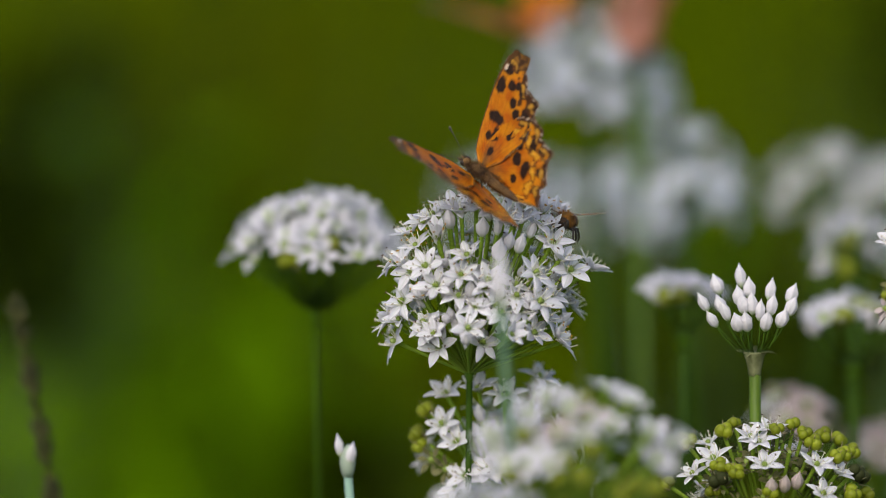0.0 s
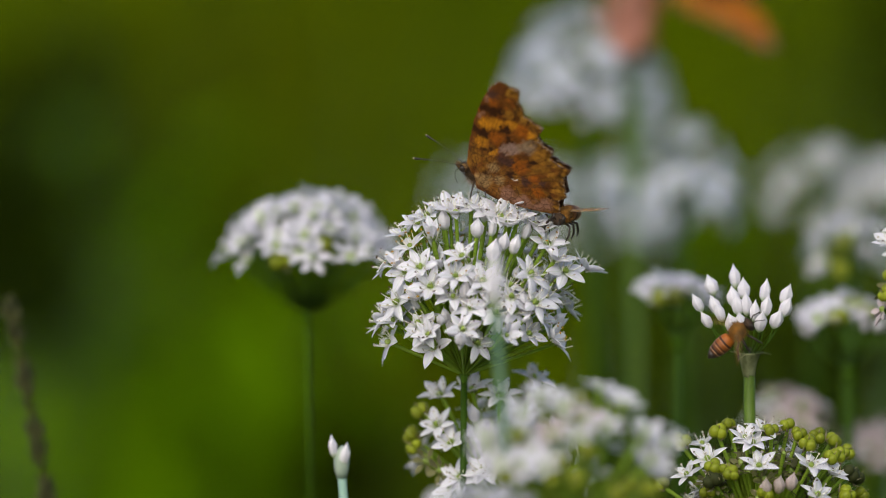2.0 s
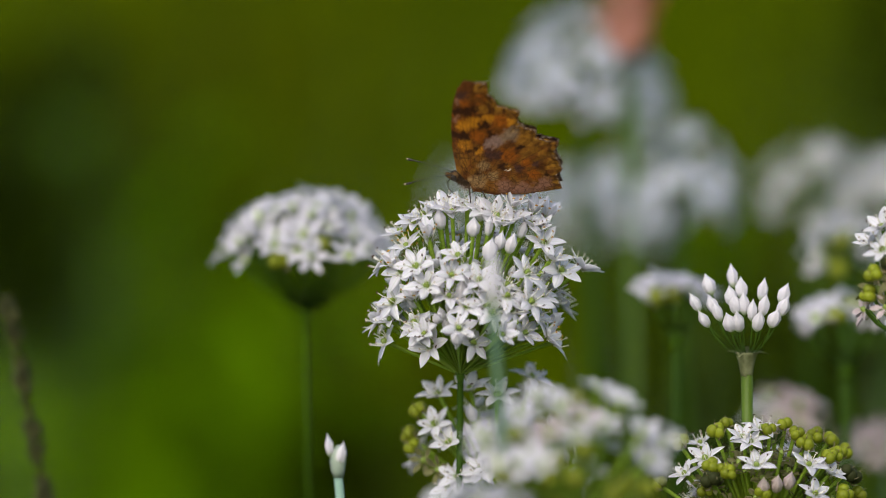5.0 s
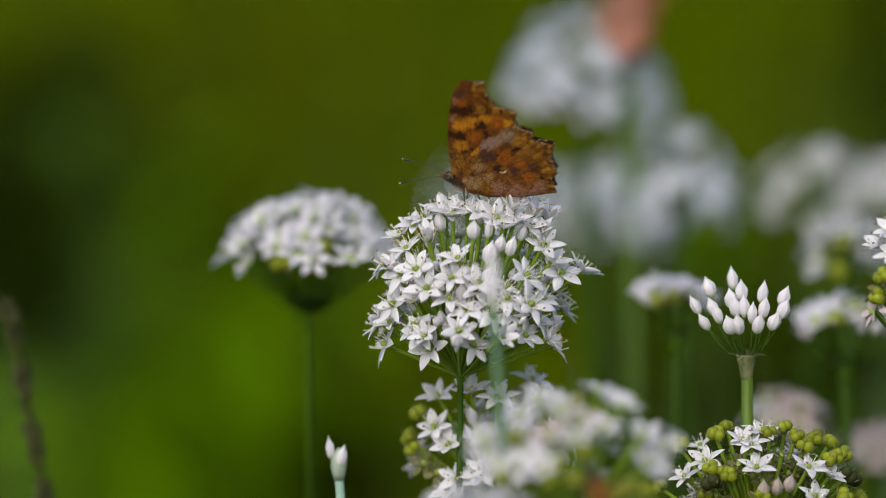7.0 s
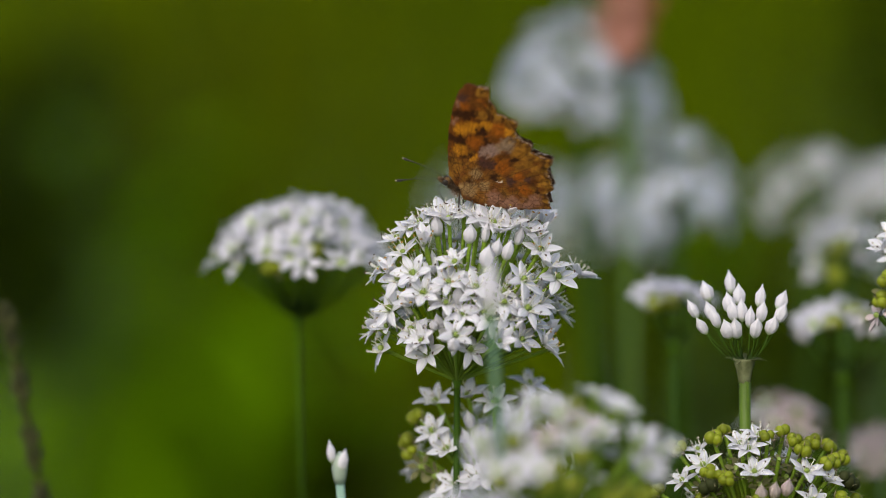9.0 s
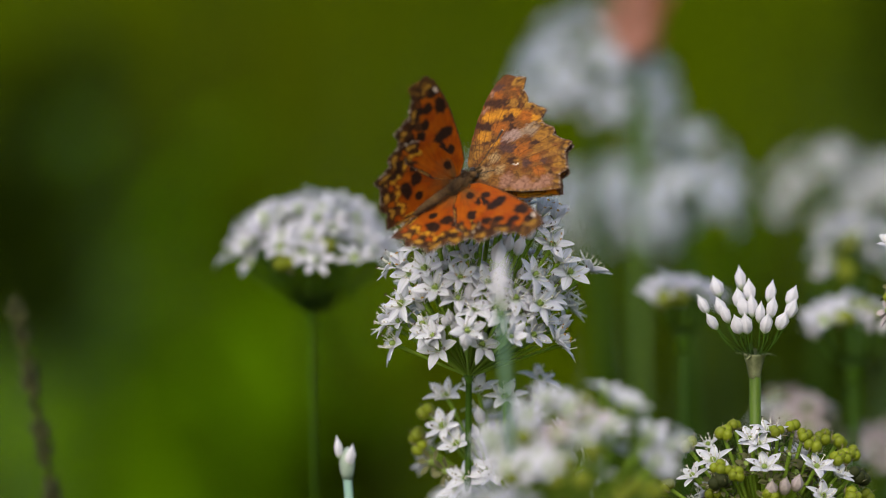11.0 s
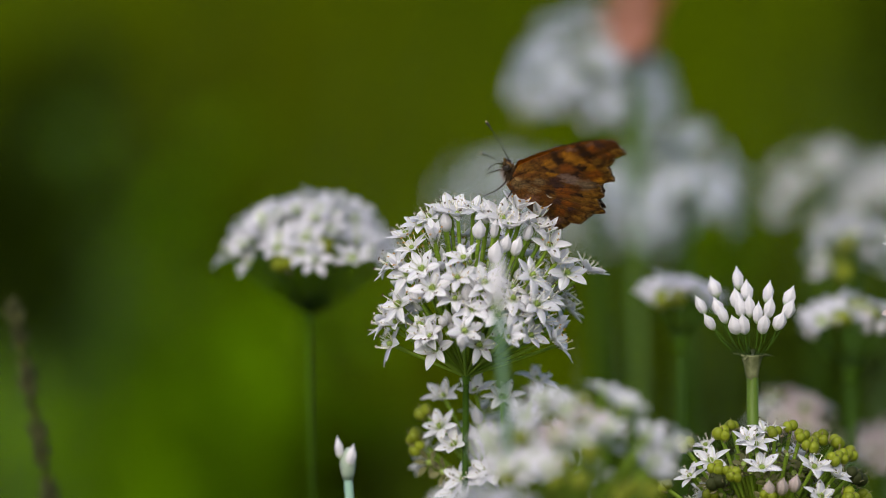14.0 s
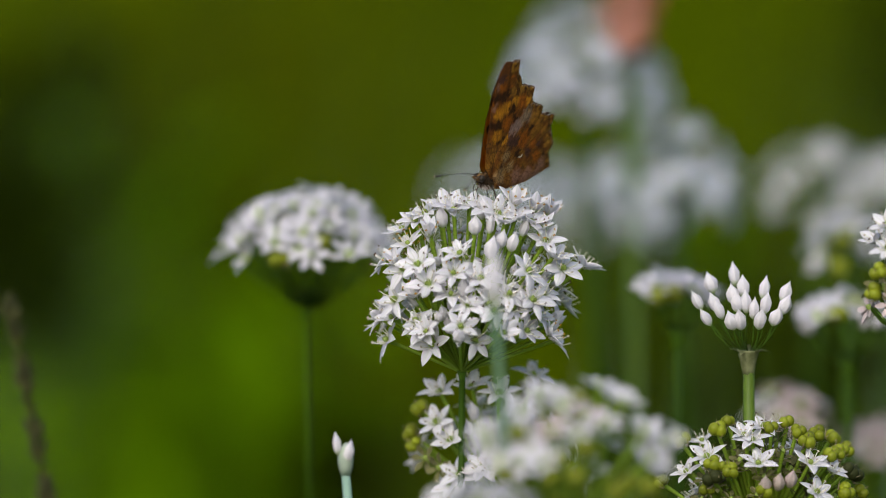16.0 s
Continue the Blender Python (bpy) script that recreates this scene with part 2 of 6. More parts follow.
TEPALS, CORE, STAMENS, BUDS = petal_meshes(), core_mesh(), stamen_meshes(), bud_meshes()
FRUITS, PEDICEL = [fruit_mesh(FRUIT), fruit_mesh(DARKFRUIT), fruit_mesh(FRUIT), fruit_mesh(FRUIT)], pedicel_mesh(STALK)
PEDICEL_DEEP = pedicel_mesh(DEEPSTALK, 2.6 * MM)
BUDS_PINK = BUDS[0].copy()
BUDS_PINK.materials[0] = PINKBUD
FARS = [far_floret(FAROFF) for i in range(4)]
HAZEBLUES = [far_floret(HAZEBLUE) for i in range(4)]
FADEDS = [far_floret(FADED) for i in range(3)]
SPENTS = [far_floret(SPENT) for i in range(3)]


def spathe_mesh(scale=1.0):
    bm = bmesh.new()
    lathe(bm, [(1.45 * MM * scale, -3.6 * MM), (1.75 * MM * scale, -2.2 * MM), (2.1 * MM * scale, -0.6 * MM), (2.75 * MM * scale, 1.0 * MM), (2.9 * MM * scale, 1.5 * MM), (2.5 * MM * scale, 1.3 * MM)], 14, 0, 5, 0.1)
    for k, (ln, up) in enumerate(((3.4, -0.1), (2.0, 0.5), (2.8, 0.1), (1.6, -0.4), (3.0, 0.2))):
        blade(bm, ln * MM * scale, 1.5 * MM, up, 0.4, Matrix.Rotation(k * 1.3 + 0.2, 4, "Z") @ Matrix.Translation((2.2 * MM, 0, 1.2 * MM)), 0, 5, 0.00006)
    return to_mesh("spathe", bm, SPATHE)


SPATHE_MESH = spathe_mesh()
SPATHE_DARK = SPATHE_MESH.copy()
SPATHE_DARK.materials[0] = STEM


def stem_curve(foot, top, bow):
    pts = []
    for i in range(11):
        s = i / 10
        pts.append(Vector(foot).lerp(Vector(top), s) + Vector(bow) * math.sin(math.pi * s))
    return pts


def head(label, base, lean=(0, 0), bow=(0, 0, 0), stem_width=3.2, stem_mat=None, bract=0.8, deep_stalks=False):
    """A plant: its stem from the ground to the place where the pedicels spring, with the papery bract."""
    base = Vector(base)
    foot = Vector((base.x + lean[0], base.y + lean[1], 0.0))
    ob = thing("garlic_chive", foot, label, "flower", "garlic chives in bloom")
    bm = bmesh.new()
    tube(bm, [p - foot for p in stem_curve(foot, base, bow)], [stem_width * MM * (0.62 - 0.012 * i) for i in range(11)], 10)
    child("stem", to_mesh("stem", bm, stem_mat or STEM), ob, Matrix())
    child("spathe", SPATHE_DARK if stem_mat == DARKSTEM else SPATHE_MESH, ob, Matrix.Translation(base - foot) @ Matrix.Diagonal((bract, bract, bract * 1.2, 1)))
    ob["top"], ob["deep"] = base - foot, int(deep_stalks)
    return ob


def pedicel(ob, tip, width=1.0):
    top = Vector(ob["top"])
    d = Vector(tip) - top
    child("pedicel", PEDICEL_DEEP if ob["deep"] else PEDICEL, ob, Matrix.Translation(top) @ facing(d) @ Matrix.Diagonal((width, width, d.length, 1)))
    return d.normalized()


def star(ob, tip, turn, openness=0.25, size=1.0, yellow=False):
    """An open floret at tip: ovary, six tepals, a ring of stamens."""
    d = pedicel(ob, tip)
    m = Matrix.Translation(tip) @ facing(Vector(d) + Vector(turn)) @ Matrix.Rotation(random.uniform(0, 1.05), 4, "Z") @ Matrix.Diagonal((size, size, size, 1))
    fl = child("floret", CORE, ob, m)
    for k in range(6):
        lift = openness + random.uniform(-0.16, 0.16) + (0.08 if k % 2 else 0)
        child("tepal", random.choice(TEPALS), fl, Matrix.Rotation(math.pi * k / 3 + random.uniform(-0.09, 0.09), 4, "Z") @ Matrix.Rotation(-lift, 4, "Y") @ Matrix.Translation((0.4 * MM, 0, 0.1 * MM)))
    ripe = STAMENS[4:5] if yellow or random.random() < 0.07 else STAMENS[:4] + STAMENS[5:]
    for k in range(6):
        child("stamen", random.choice(ripe), fl, Matrix.Rotation(math.pi * k / 3 + math.pi / 6 + random.uniform(-0.2, 0.2), 4, "Z"))


def one(ob, tip, mesh, name, size=1.0, turn=(0, 0, 0), width=1.0):
    d = pedicel(ob, tip, width)
    child(name, mesh, ob, Matrix.Translation(tip) @ facing(Vector(d) + Vector(turn), random.uniform(0, 6)) @ Matrix.Diagonal((size, size, size, 1)))


def dome(n, radius, spread, flat=1.0, jitter=0.1):
    """Places spread evenly over the cap of a ball, in the space of the head's base."""
    out = []
    for i in range(n):
        c = 1 - (1 - math.cos(radians(spread))) * (i + 0.5) / n
        a, s = i * 2.39996 + random.uniform(-0.2, 0.2), math.sqrt(max(0, 1 - c * c))
        r = radius * random.uniform(1 - jitter, 1 + jitter)
        out.append(Vector((s * math.cos(a) * r, s * math.sin(a) * r, c * r * flat)))
    return out


def soft_head(label, base, radius, spread, n, flat=1.0, mats=None, green=0.06, buds=0.1, stem_mat=None, sizes=(0.9, 1.15), jitter=0.1, fine=0.6, holes=(), **kw):
    """A head in one of the softer planes, with whole florets."""
    # Its pedicels are painted darker, as if in the head's own shadow.
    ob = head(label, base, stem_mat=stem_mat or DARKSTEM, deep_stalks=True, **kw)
    top = Vector(ob["top"])
    for k, d in enumerate(dome(n, radius, spread, flat, jitter)):
        if d.y < 0.002 and any(math.hypot(d.x / MM - x, d.z / MM - z) < w for x, z, w in holes):
            one(ob, top + d * 0.8, FRUITS[0], "fruit", random.uniform(0.35, 0.6), (0, 0, 0), fine)
            continue
        r = random.random() * (0.35 if k > 0.8 * n else 1.15)
        if r < green:
            one(ob, top + d * 0.92, random.choice(FRUITS[::2]), "fruit", random.uniform(0.7, 1.0), (0, 0, 0), fine)
        elif r < green + buds:
            one(ob, top + d * 0.9, random.choice(BUDS), "bud", random.uniform(0.75, 1.0), (0, 0, 0), fine)
        else:
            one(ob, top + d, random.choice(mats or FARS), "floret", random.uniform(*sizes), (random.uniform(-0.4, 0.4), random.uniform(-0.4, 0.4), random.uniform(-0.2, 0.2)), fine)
    return ob


def placed_head(label, base, stars, fruits, deep, mats=None, faded=(), size=0.85, tilt=(0, -0.35, 0.5), back=14, layers=1, **kw):
    """A soft head whose florets grow where they are named: right and up from the base in millimetres. They lie on a
    rounded cap of radius deep; the lower ones come towards the lens."""
    ob = head(label, base, **kw)
    top = Vector(ob["top"])
    high = max(z for x, z in stars)

    def spot(x, z):
        room = math.sqrt(max(9.0, deep * deep - x * x))
        return top + Vector((x, room * (0.3 - 1.1 * max(0.0, 1 - (z / high) ** 2) ** 0.5), z)) * MM
    for k, (x, z) in enumerate(stars):
        pool = FADEDS if k in faded else mats or FARS
        one(ob, spot(x, z), pool[k % len(pool)], "floret", size * random.uniform(0.9, 1.12), [v + random.uniform(-0.25, 0.25) for v in tilt], 0.9)
        for q in range(layers):  # its neighbours, a little deeper in the head
            off = Vector((random.uniform(-3.2, 3.2), random.uniform(1.5, 5.0), random.uniform(-2.2, 1.2))) * MM
            one(ob, spot(x, z) + off, random.choice(pool), "floret", size * random.uniform(0.6, 0.85), [v + random.uniform(-0.4, 0.4) for v in tilt], 0.9)
    for x, z in fruits:
        one(ob, spot(x, z) + Vector((0, -1.5, 0)) * MM, random.choice(FRUITS[::2]), "fruit", random.uniform(0.6, 0.8), (random.uniform(-0.3, 0.3), -0.5, 0), 0.6)
    for d in dome(back, deep * MM, 62, 0.95, 0.06):
        if d.y > 0.002:
            one(ob, top + d, random.choice(mats or FARS), "floret", size, (0, 0.2, 0.2), 0.6)
    for d in dome(26, deep * 0.72 * MM, 66, 0.9, 0.15):
        one(ob, top + d, FRUITS[0], "fruit", random.uniform(0.25, 0.4), (0, 0, 0.2), 0.9)
    return ob


# ---- ground and far meadow ----
SOIL = shade("soil", (0.040, 0.050, 0.008), 0.9, 0.5, 8, tint=(0.045, 0.07, 0.005))
GRASS = shade("grass_blade", (0.10, 0.142, 0.001), 0.9, 0.3, 6, 0.3, random_tone=0.4, tint=(0.06, 0.092, 0.001), bump=0, spec=0.0)
BRIGHT = shade("fresh_leaf", (0.16, 0.32, 0.002), 0.9, 0.3, 30, 0.3, random_tone=0.3, bump=0, spec=0.0)
# Near-black green: meadow shade put into the leaf colour, and some dark leaves.
DEEP = shade("dark_leaf_and_shade", (0.016, 0.026, 0.001), 0.9, 0.3, 30, 0.1, random_tone=0.4, bump=0, spec=0.0)
OLIVE = shade("olive_leaf", (0.11, 0.14, 0.002), 0.9, 0.3, 30, 0.2, random_tone=0.3, bump=0, spec=0.0)
THINSTEM = shade("thin_stem", (0.075, 0.15, 0.075), 0.6, 0.2, 200)
GREENBUD = shade("green_bract", (0.40, 0.46, 0.36), 0.6, 0.4, 600, 0.2, tint=(0.18, 0.27, 0.20))
EAR = shade("grass_ear", (0.045, 0.048, 0.012), 0.8, 0.3, 300, random_tone=0.3)
GREYGREEN = shade("grey_green_stem", (0.09, 0.14, 0.07), 0.6, 0.2, 60)


def ground():
    bm = bmesh.new()
    edges = [-300, -60, -12, -4, -1.5, 0, 1.5, 4, 8, 14, 30, 80, 400, 2500]
    rows = [[bm.verts.new((x * 1.0, y, 0.0)) for x in (-2500, -300, -40, -8, -2, 0, 2, 8, 40, 300, 2500)] for y in edges]
    for a, b in zip(rows, rows[1:]):
        for i in range(10):
            bm.faces.new((a[i], a[i + 1], b[i + 1], b[i]))
    return tagged(new("ground", to_mesh("ground", bm, SOIL)), "dark soil and low growth under the flower bed", "ground", kind="structure")


def sward(name, label, mat, count, span, height, width, seedling, slant=0.25, thin=""):
    """Many grass blades in one mesh; span is (x0, x1, y0, y1) on the ground."""
    rng = np.random.default_rng(seedling)
    verts, faces = [], []
    for i in range(count):
        y = rng.uniform(span[2], span[3])
        x = rng.uniform(span[0], span[1])
        if thin == "wedge":  # denser straight ahead, with a ragged edge
            x *= (y / span[3] * 0.7 + 0.3) * rng.uniform(0.75, 1.35)
        elif thin == "tuft":  # thick in the middle, fading outwards
            x, y = rng.normal(0, span[1]), rng.normal(0.5 * (span[2] + span[3]), 0.5 * (span[3] - span[2]))
            if y > 2.5:
                continue
        elif y > 2.4 and abs(x) < 0.12 * y:
            continue
        h, a = rng.uniform(*height), rng.uniform(0, 6.28)
        dx, dy = rng.normal(0, slant), rng.normal(0, slant)
        w = rng.uniform(*width)
        k = len(verts)
        for s in (0, 0.35, 0.7, 1.0):
            px, py, pz = x + dx * h * s * s, y + dy * h * s * s, h * s * (1 - 0.15 * s * abs(dx))
            ww = w * (1 - s ** 2.2) * 0.5 + 0.0003
            verts += [(px - math.cos(a) * ww, py - math.sin(a) * ww, pz), (px + math.cos(a) * ww, py + math.sin(a) * ww, pz)]
        faces += [(k + j, k + j + 1, k + j + 3, k + j + 2) for j in (0, 2, 4)]
    me = bpy.data.meshes.new(name)
    me.from_pydata(verts, [], faces)
    me.materials.append(mat)
    return tagged(new(name, me), label, "grass", kind="stuff")


def leafy(label, centre, size, mat, count, leaf, seedling, stretch=1.0):
    """A weed with a stalk and many small leaves; it stands on the ground below its crown."""
    rng = random.Random(seedling)
    centre = Vector(centre)
    foot = Vector((centre.x, centre.y, 0))
    ob = thing("weed", foot, label, "plant", "weeds behind the flower bed")
    for k in range(5):
        bm = bmesh.new()
        end = Vector((rng.gauss(0, size * 0.4), rng.gauss(0, size * 0.4), centre.z + rng.uniform(-0.3, 0.6) * size))
        tube(bm, [Vector((rng.uniform(-0.01, 0.01), rng.uniform(-0.01, 0.01), 0)), Vector((end.x * 0.3, end.y * 0.3, end.z * 0.6)), end], [0.003, 0.0022, 0.001], 6)
        child("stalk", to_mesh("stalk", bm, STEM), ob, Matrix())
    bm = bmesh.new()
    for k in range(count):
        d = Vector((rng.gauss(0, 1), rng.gauss(0, 1), rng.gauss(0, 1))) * 0.5
        p = Vector((d.x * size, d.y * size, centre.z + d.z * size * stretch))
        m = Matrix.Translation(p) @ Matrix.Rotation(rng.uniform(0, 6.28), 4, "Z") @ Matrix.Rotation(rng.uniform(-0.7, 0.9), 4, "Y")
        blade(bm, leaf * rng.uniform(0.7, 1.3), leaf * 0.4, -0.3, 0.2, m, 0, 3, 0.0004)
    child("foliage", to_mesh("foliage", bm, mat), ob, Matrix())
    return ob


ground()
sward("grass", "soft green meadow grass far behind the flowers", GRASS, 9000, (-2.2, 2.2, 2.4, 12.0), (0.16, 0.34), (0.008, 0.02), 3, thin="wedge")
# Out of view: added so that green light bounces up into the heads.
sward("grass", "unseen low grass, added to bounce green light onto the flowers", GRASS, 11000, (-1.1, 1.1, -1.0, 2.4), (0.06, 0.16), (0.004, 0.010), 7, thin="tuft")
sward("grass", "loose meadow grass round the flower bed", GRASS, 26000, (-7.0, 7.0, -6.0, 13.0), (0.08, 0.24), (0.008, 0.018), 9)
leafy("fresh bright green weed in the meadow", at(-0.1424, -0.0778, 2.1), 0.095, BRIGHT, 150, 0.04, 11)
leafy("fresh bright green weed in the meadow", at(-0.1986, -0.0531, 2.3), 0.06, BRIGHT, 110, 0.04, 12)
leafy("fresh bright green weed in the meadow", at(-0.1054, -0.095, 2), 0.06, BRIGHT, 90, 0.04, 31)
leafy("green weed among the grass", at(-0.1159, -0.048, 2.6), 0.08, BRIGHT, 80, 0.04, 21)
# Near-black weeds paint the dark where the meadow only falls into shade.
leafy("weed coloured near black for the meadow's shade", at(-0.1843, 0.0095, 2), 0.04, DEEP, 150, 0.03, 13)
leafy("weed coloured near black for the meadow's shade", at(-0.1849, 0.0743, 2.2), 0.03, DEEP, 60, 0.03, 22, 0.6)
leafy("weed coloured near black for the meadow's shade", at(-0.1461, 0.0335, 2.6), 0.045, DEEP, 50, 0.03, 14)
leafy("weed coloured near black for the meadow's shade", at(-0.0546, -0.0875, 2.1), 0.035, DEEP, 70, 0.03, 15)
leafy("olive weed in the grass", at(-0.0234, -0.0554, 2.4), 0.05, OLIVE, 80, 0.03, 16)
leafy("olive weed in the grass", at(-0.1573, 0.1108, 2.8), 0.10, OLIVE, 90, 0.04, 17)
leafy("olive weed in the grass", at(-0.0533, 0.1043, 2.8), 0.08, OLIVE, 60, 0.04, 23)
leafy("fresh bright green weed in the meadow", at(0.1128, 0.0026, 2), 0.02, BRIGHT, 22, 0.02, 19)
leafy("weed coloured near black for the meadow's shade", at(0.1943, 0.0973, 2.2), 0.02, DEEP, 40, 0.03, 20, 2.5)
leafy("weed coloured near black for the meadow's shade", at(0.207, 0.0818, 2.6), 0.07, DEEP, 60, 0.03, 29)
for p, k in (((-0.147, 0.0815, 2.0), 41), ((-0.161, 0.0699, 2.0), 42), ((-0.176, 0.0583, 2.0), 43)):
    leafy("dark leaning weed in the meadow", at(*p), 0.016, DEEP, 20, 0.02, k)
# Weed added only to darken the view behind the right-hand heads.
leafy("weed coloured near black for the meadow's shade", at(0.1300, -0.0400, 1.62), 0.03, DEEP, 70, 0.022, 33)
leafy("weed coloured near black for the meadow's shade", at(0.1059, -0.0462, 2), 0.06, DEEP, 110, 0.03, 24)


def tall_blade(label, foot_place, top_place, width, mat, seedling):
    """One long upright leaf of a garlic chive or grass."""
    rng = random.Random(seedling)
    top_place = Vector(top_place)
    foot = Vector((foot_place[0], foot_place[1], 0))
    ob = thing("grass_leaf", foot, label, "leaf", "tall leaves behind the flowers")
    bm = bmesh.new()
    d = top_place - foot
    across = Vector((rng.uniform(0.6, 1), rng.uniform(-0.4, 0.4), 0)) if abs(d.x) < d.z else Vector((0, -1, 0)).cross(d)
    m = Matrix((d.normalized(), across.normalized(), Vector((0, -1, 0)))).transposed().to_4x4()
    blade(bm, d.length, width, 0.0, 0.15, m, 0, 10, 0.0006, 0.45)
    child("leaf", to_mesh("leaf", bm, mat), ob, Matrix())
    return ob


def seed_spike(label, tip, lean, tall, mat):
    """A grass ear: a thin culm and a loose spike of small seeds."""
    tip = Vector(tip)
    foot = Vector((tip.x + lean, tip.y, 0))
    ob = thing("grass_ear", foot, label, "grass", "grass ears beside the flowers")
    pts = stem_curve(foot, tip, (0.004, 0, 0))
    bm = bmesh.new()
    tube(bm, [p - foot for p in pts], [0.0011 - 0.00007 * i for i in range(11)], 6)
    child("culm", to_mesh("culm", bm, OLIVE), ob, Matrix())
    rng = random.Random(3)
    seeds = bmesh.new()
    lathe(seeds, [(0.05 * MM, 0), (0.8 * MM, 1.2 * MM), (0.9 * MM, 2.4 * MM), (0.1 * MM, 4.4 * MM)], 7)
    me = to_mesh("seed", seeds, mat)
    d = (pts[-1] - pts[-2]).normalized()
    for k in range(70):
        s = k / 70
        p = tip - foot - d * tall * s
        a = k * 2.4
        child("seed", me, ob, Matrix.Translation(p) @ facing(d + Vector((math.cos(a), math.sin(a), 0)) * 0.5) @ Matrix.Scale(0.55 + 0.75 * abs(math.sin(k * 0.29)), 4))
    return ob


# ---- garlic chives in bloom ----
SWAY = {}


def main_head():
    random.seed(21)
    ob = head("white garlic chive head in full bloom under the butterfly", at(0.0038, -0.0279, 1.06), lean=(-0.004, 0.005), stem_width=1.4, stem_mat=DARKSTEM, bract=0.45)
    SWAY["main"] = ob
    top = Vector(ob["top"])
    for p in [(-11.4, -6.7, 29.5), (-0.4, -12.8, 28.1), (-2.0, -13.9, 23.1), (13.9, -12.2, 23.5), (18.0, -6.3, 30.3), (9.2, -8.5, 34.5), (-1.8, -6.3, 36.7), (-8.3, -10.4, 10.6), (2.6, -12.8, 8.5), (-6.4, -9.7, 7.2), (13.6, -11.2, 10.4), (15.0, -12.1, 17.2), (-14.9, -4.1, 12.2), (-14.4, -6.9, 16.6), (-16.6, -1.7, 24.3), (-12.5, -8.6, 23.4), (-9.4, -10.6, 24.7), (19.4, -7.2, 26.8), (26.0, 2.4, 22.8), (21.6, -6.0, 23.4)] + [(19.7, -3.1, 7.3), (4.0, -14.7, 22.1), (-16.0, 0.7, 6.9), (-5.1, -3.7, 37.2), (-10.0, -3.3, 34.2), (14.7, -5.7, 34.2), (5.4, -14.8, 16.9), (-7.3, -12.5, 20.8), (-17.4, 1.2, 11.6), (-3.4, -3.8, 37.8), (1.5, -5.2, 38.1), (4.8, -6.8, 37.1), (7.6, -7.2, 36.3), (11.4, -6.9, 35.1), (-7.8, -3.3, 35.9), (16.9, -5.2, 32.7), (-12.7, -1.8, 32.1)]:
        crown = p[2] > 26  # the topmost ones face the sky
        turn = (random.uniform(-0.6, 0.6), random.uniform(-0.6, 0.1), random.uniform(0.0, 0.5)) if crown else (random.uniform(-0.4, 0.4), random.uniform(-0.75, 0.1), random.uniform(-0.3, 0.15))
        star(ob, top + (Vector(p) - Vector((0, 0, 1.0 if crown else 0))) * MM, turn, random.uniform(0.1, 0.6) if crown else random.uniform(0.02, 0.45), random.uniform(0.85, 1.02))
    for p in [(-4.2, -6.0, 32.5), (2.6, -9.0, 31.2), (5.8, -8.7, 31.4), (12.8, -6.7, 30.6), (8.1, -10.0, 28.5), (10.3, -9.7, 27.7), (5.9, -11.3, 26.4), (-6.7, -7.3, 29.1), (-9.7, -8.0, 15.6), (-4.5, -11.3, 17.3), (0.2, -12.5, 18.3), (-3.7, -10.7, 12.8), (-2.6, -10.0, 10.0), (-2.3, -11.7, 14.9), (2.3, -12.4, 15.0), (5.7, -11.0, 10.4), (12.0, -10.6, 14.5), (4.3, -6.3, 34.2)]:
        one(ob, top + Vector(p) * MM, random.choice(BUDS), "bud", random.uniform(0.85, 1.1), (0, 0, 0.2))
    for p in [(-6.8, -8.9, 30.6), (-9.8, -10.6, 17.6), (-14.2, -5.8, 23.9), (18.5, 2.5, 33.8), (15.4, -2.3, 35.3), (11.1, -3.9, 36.9)]:
        star(ob, top + Vector(p) * MM, (0, -0.4, 0.2), random.uniform(0.8, 1.1), 0.95, True)
    # younger and older florets that fill the gaps, a little deeper
    for d in dome(84, 18.8 * MM, 74, 1.35, 0.08):
        if d.y < 0.004 and random.random() < 0.8:
            q = top + d + Vector((3.0, 0, 2)) * MM
            if random.random() < 0.33:
                one(ob, q, random.choice(BUDS), "bud", random.uniform(0.6, 0.95))
            else:
                star(ob, q, (random.uniform(-0.5, 0.5), random.uniform(-0.5, 0.2), random.uniform(-0.3, 0.3)), random.uniform(-0.5, 0.9), random.uniform(0.75, 0.95))
    # the far side
    for d in dome(40, 22 * MM, 78, 1.3, 0.05):
        if d.y > 0.003:
            star(ob, top + d + Vector((3.0, 0, 2)) * MM, (0, 0, 0.1), random.uniform(0.1, 0.5))
    return ob


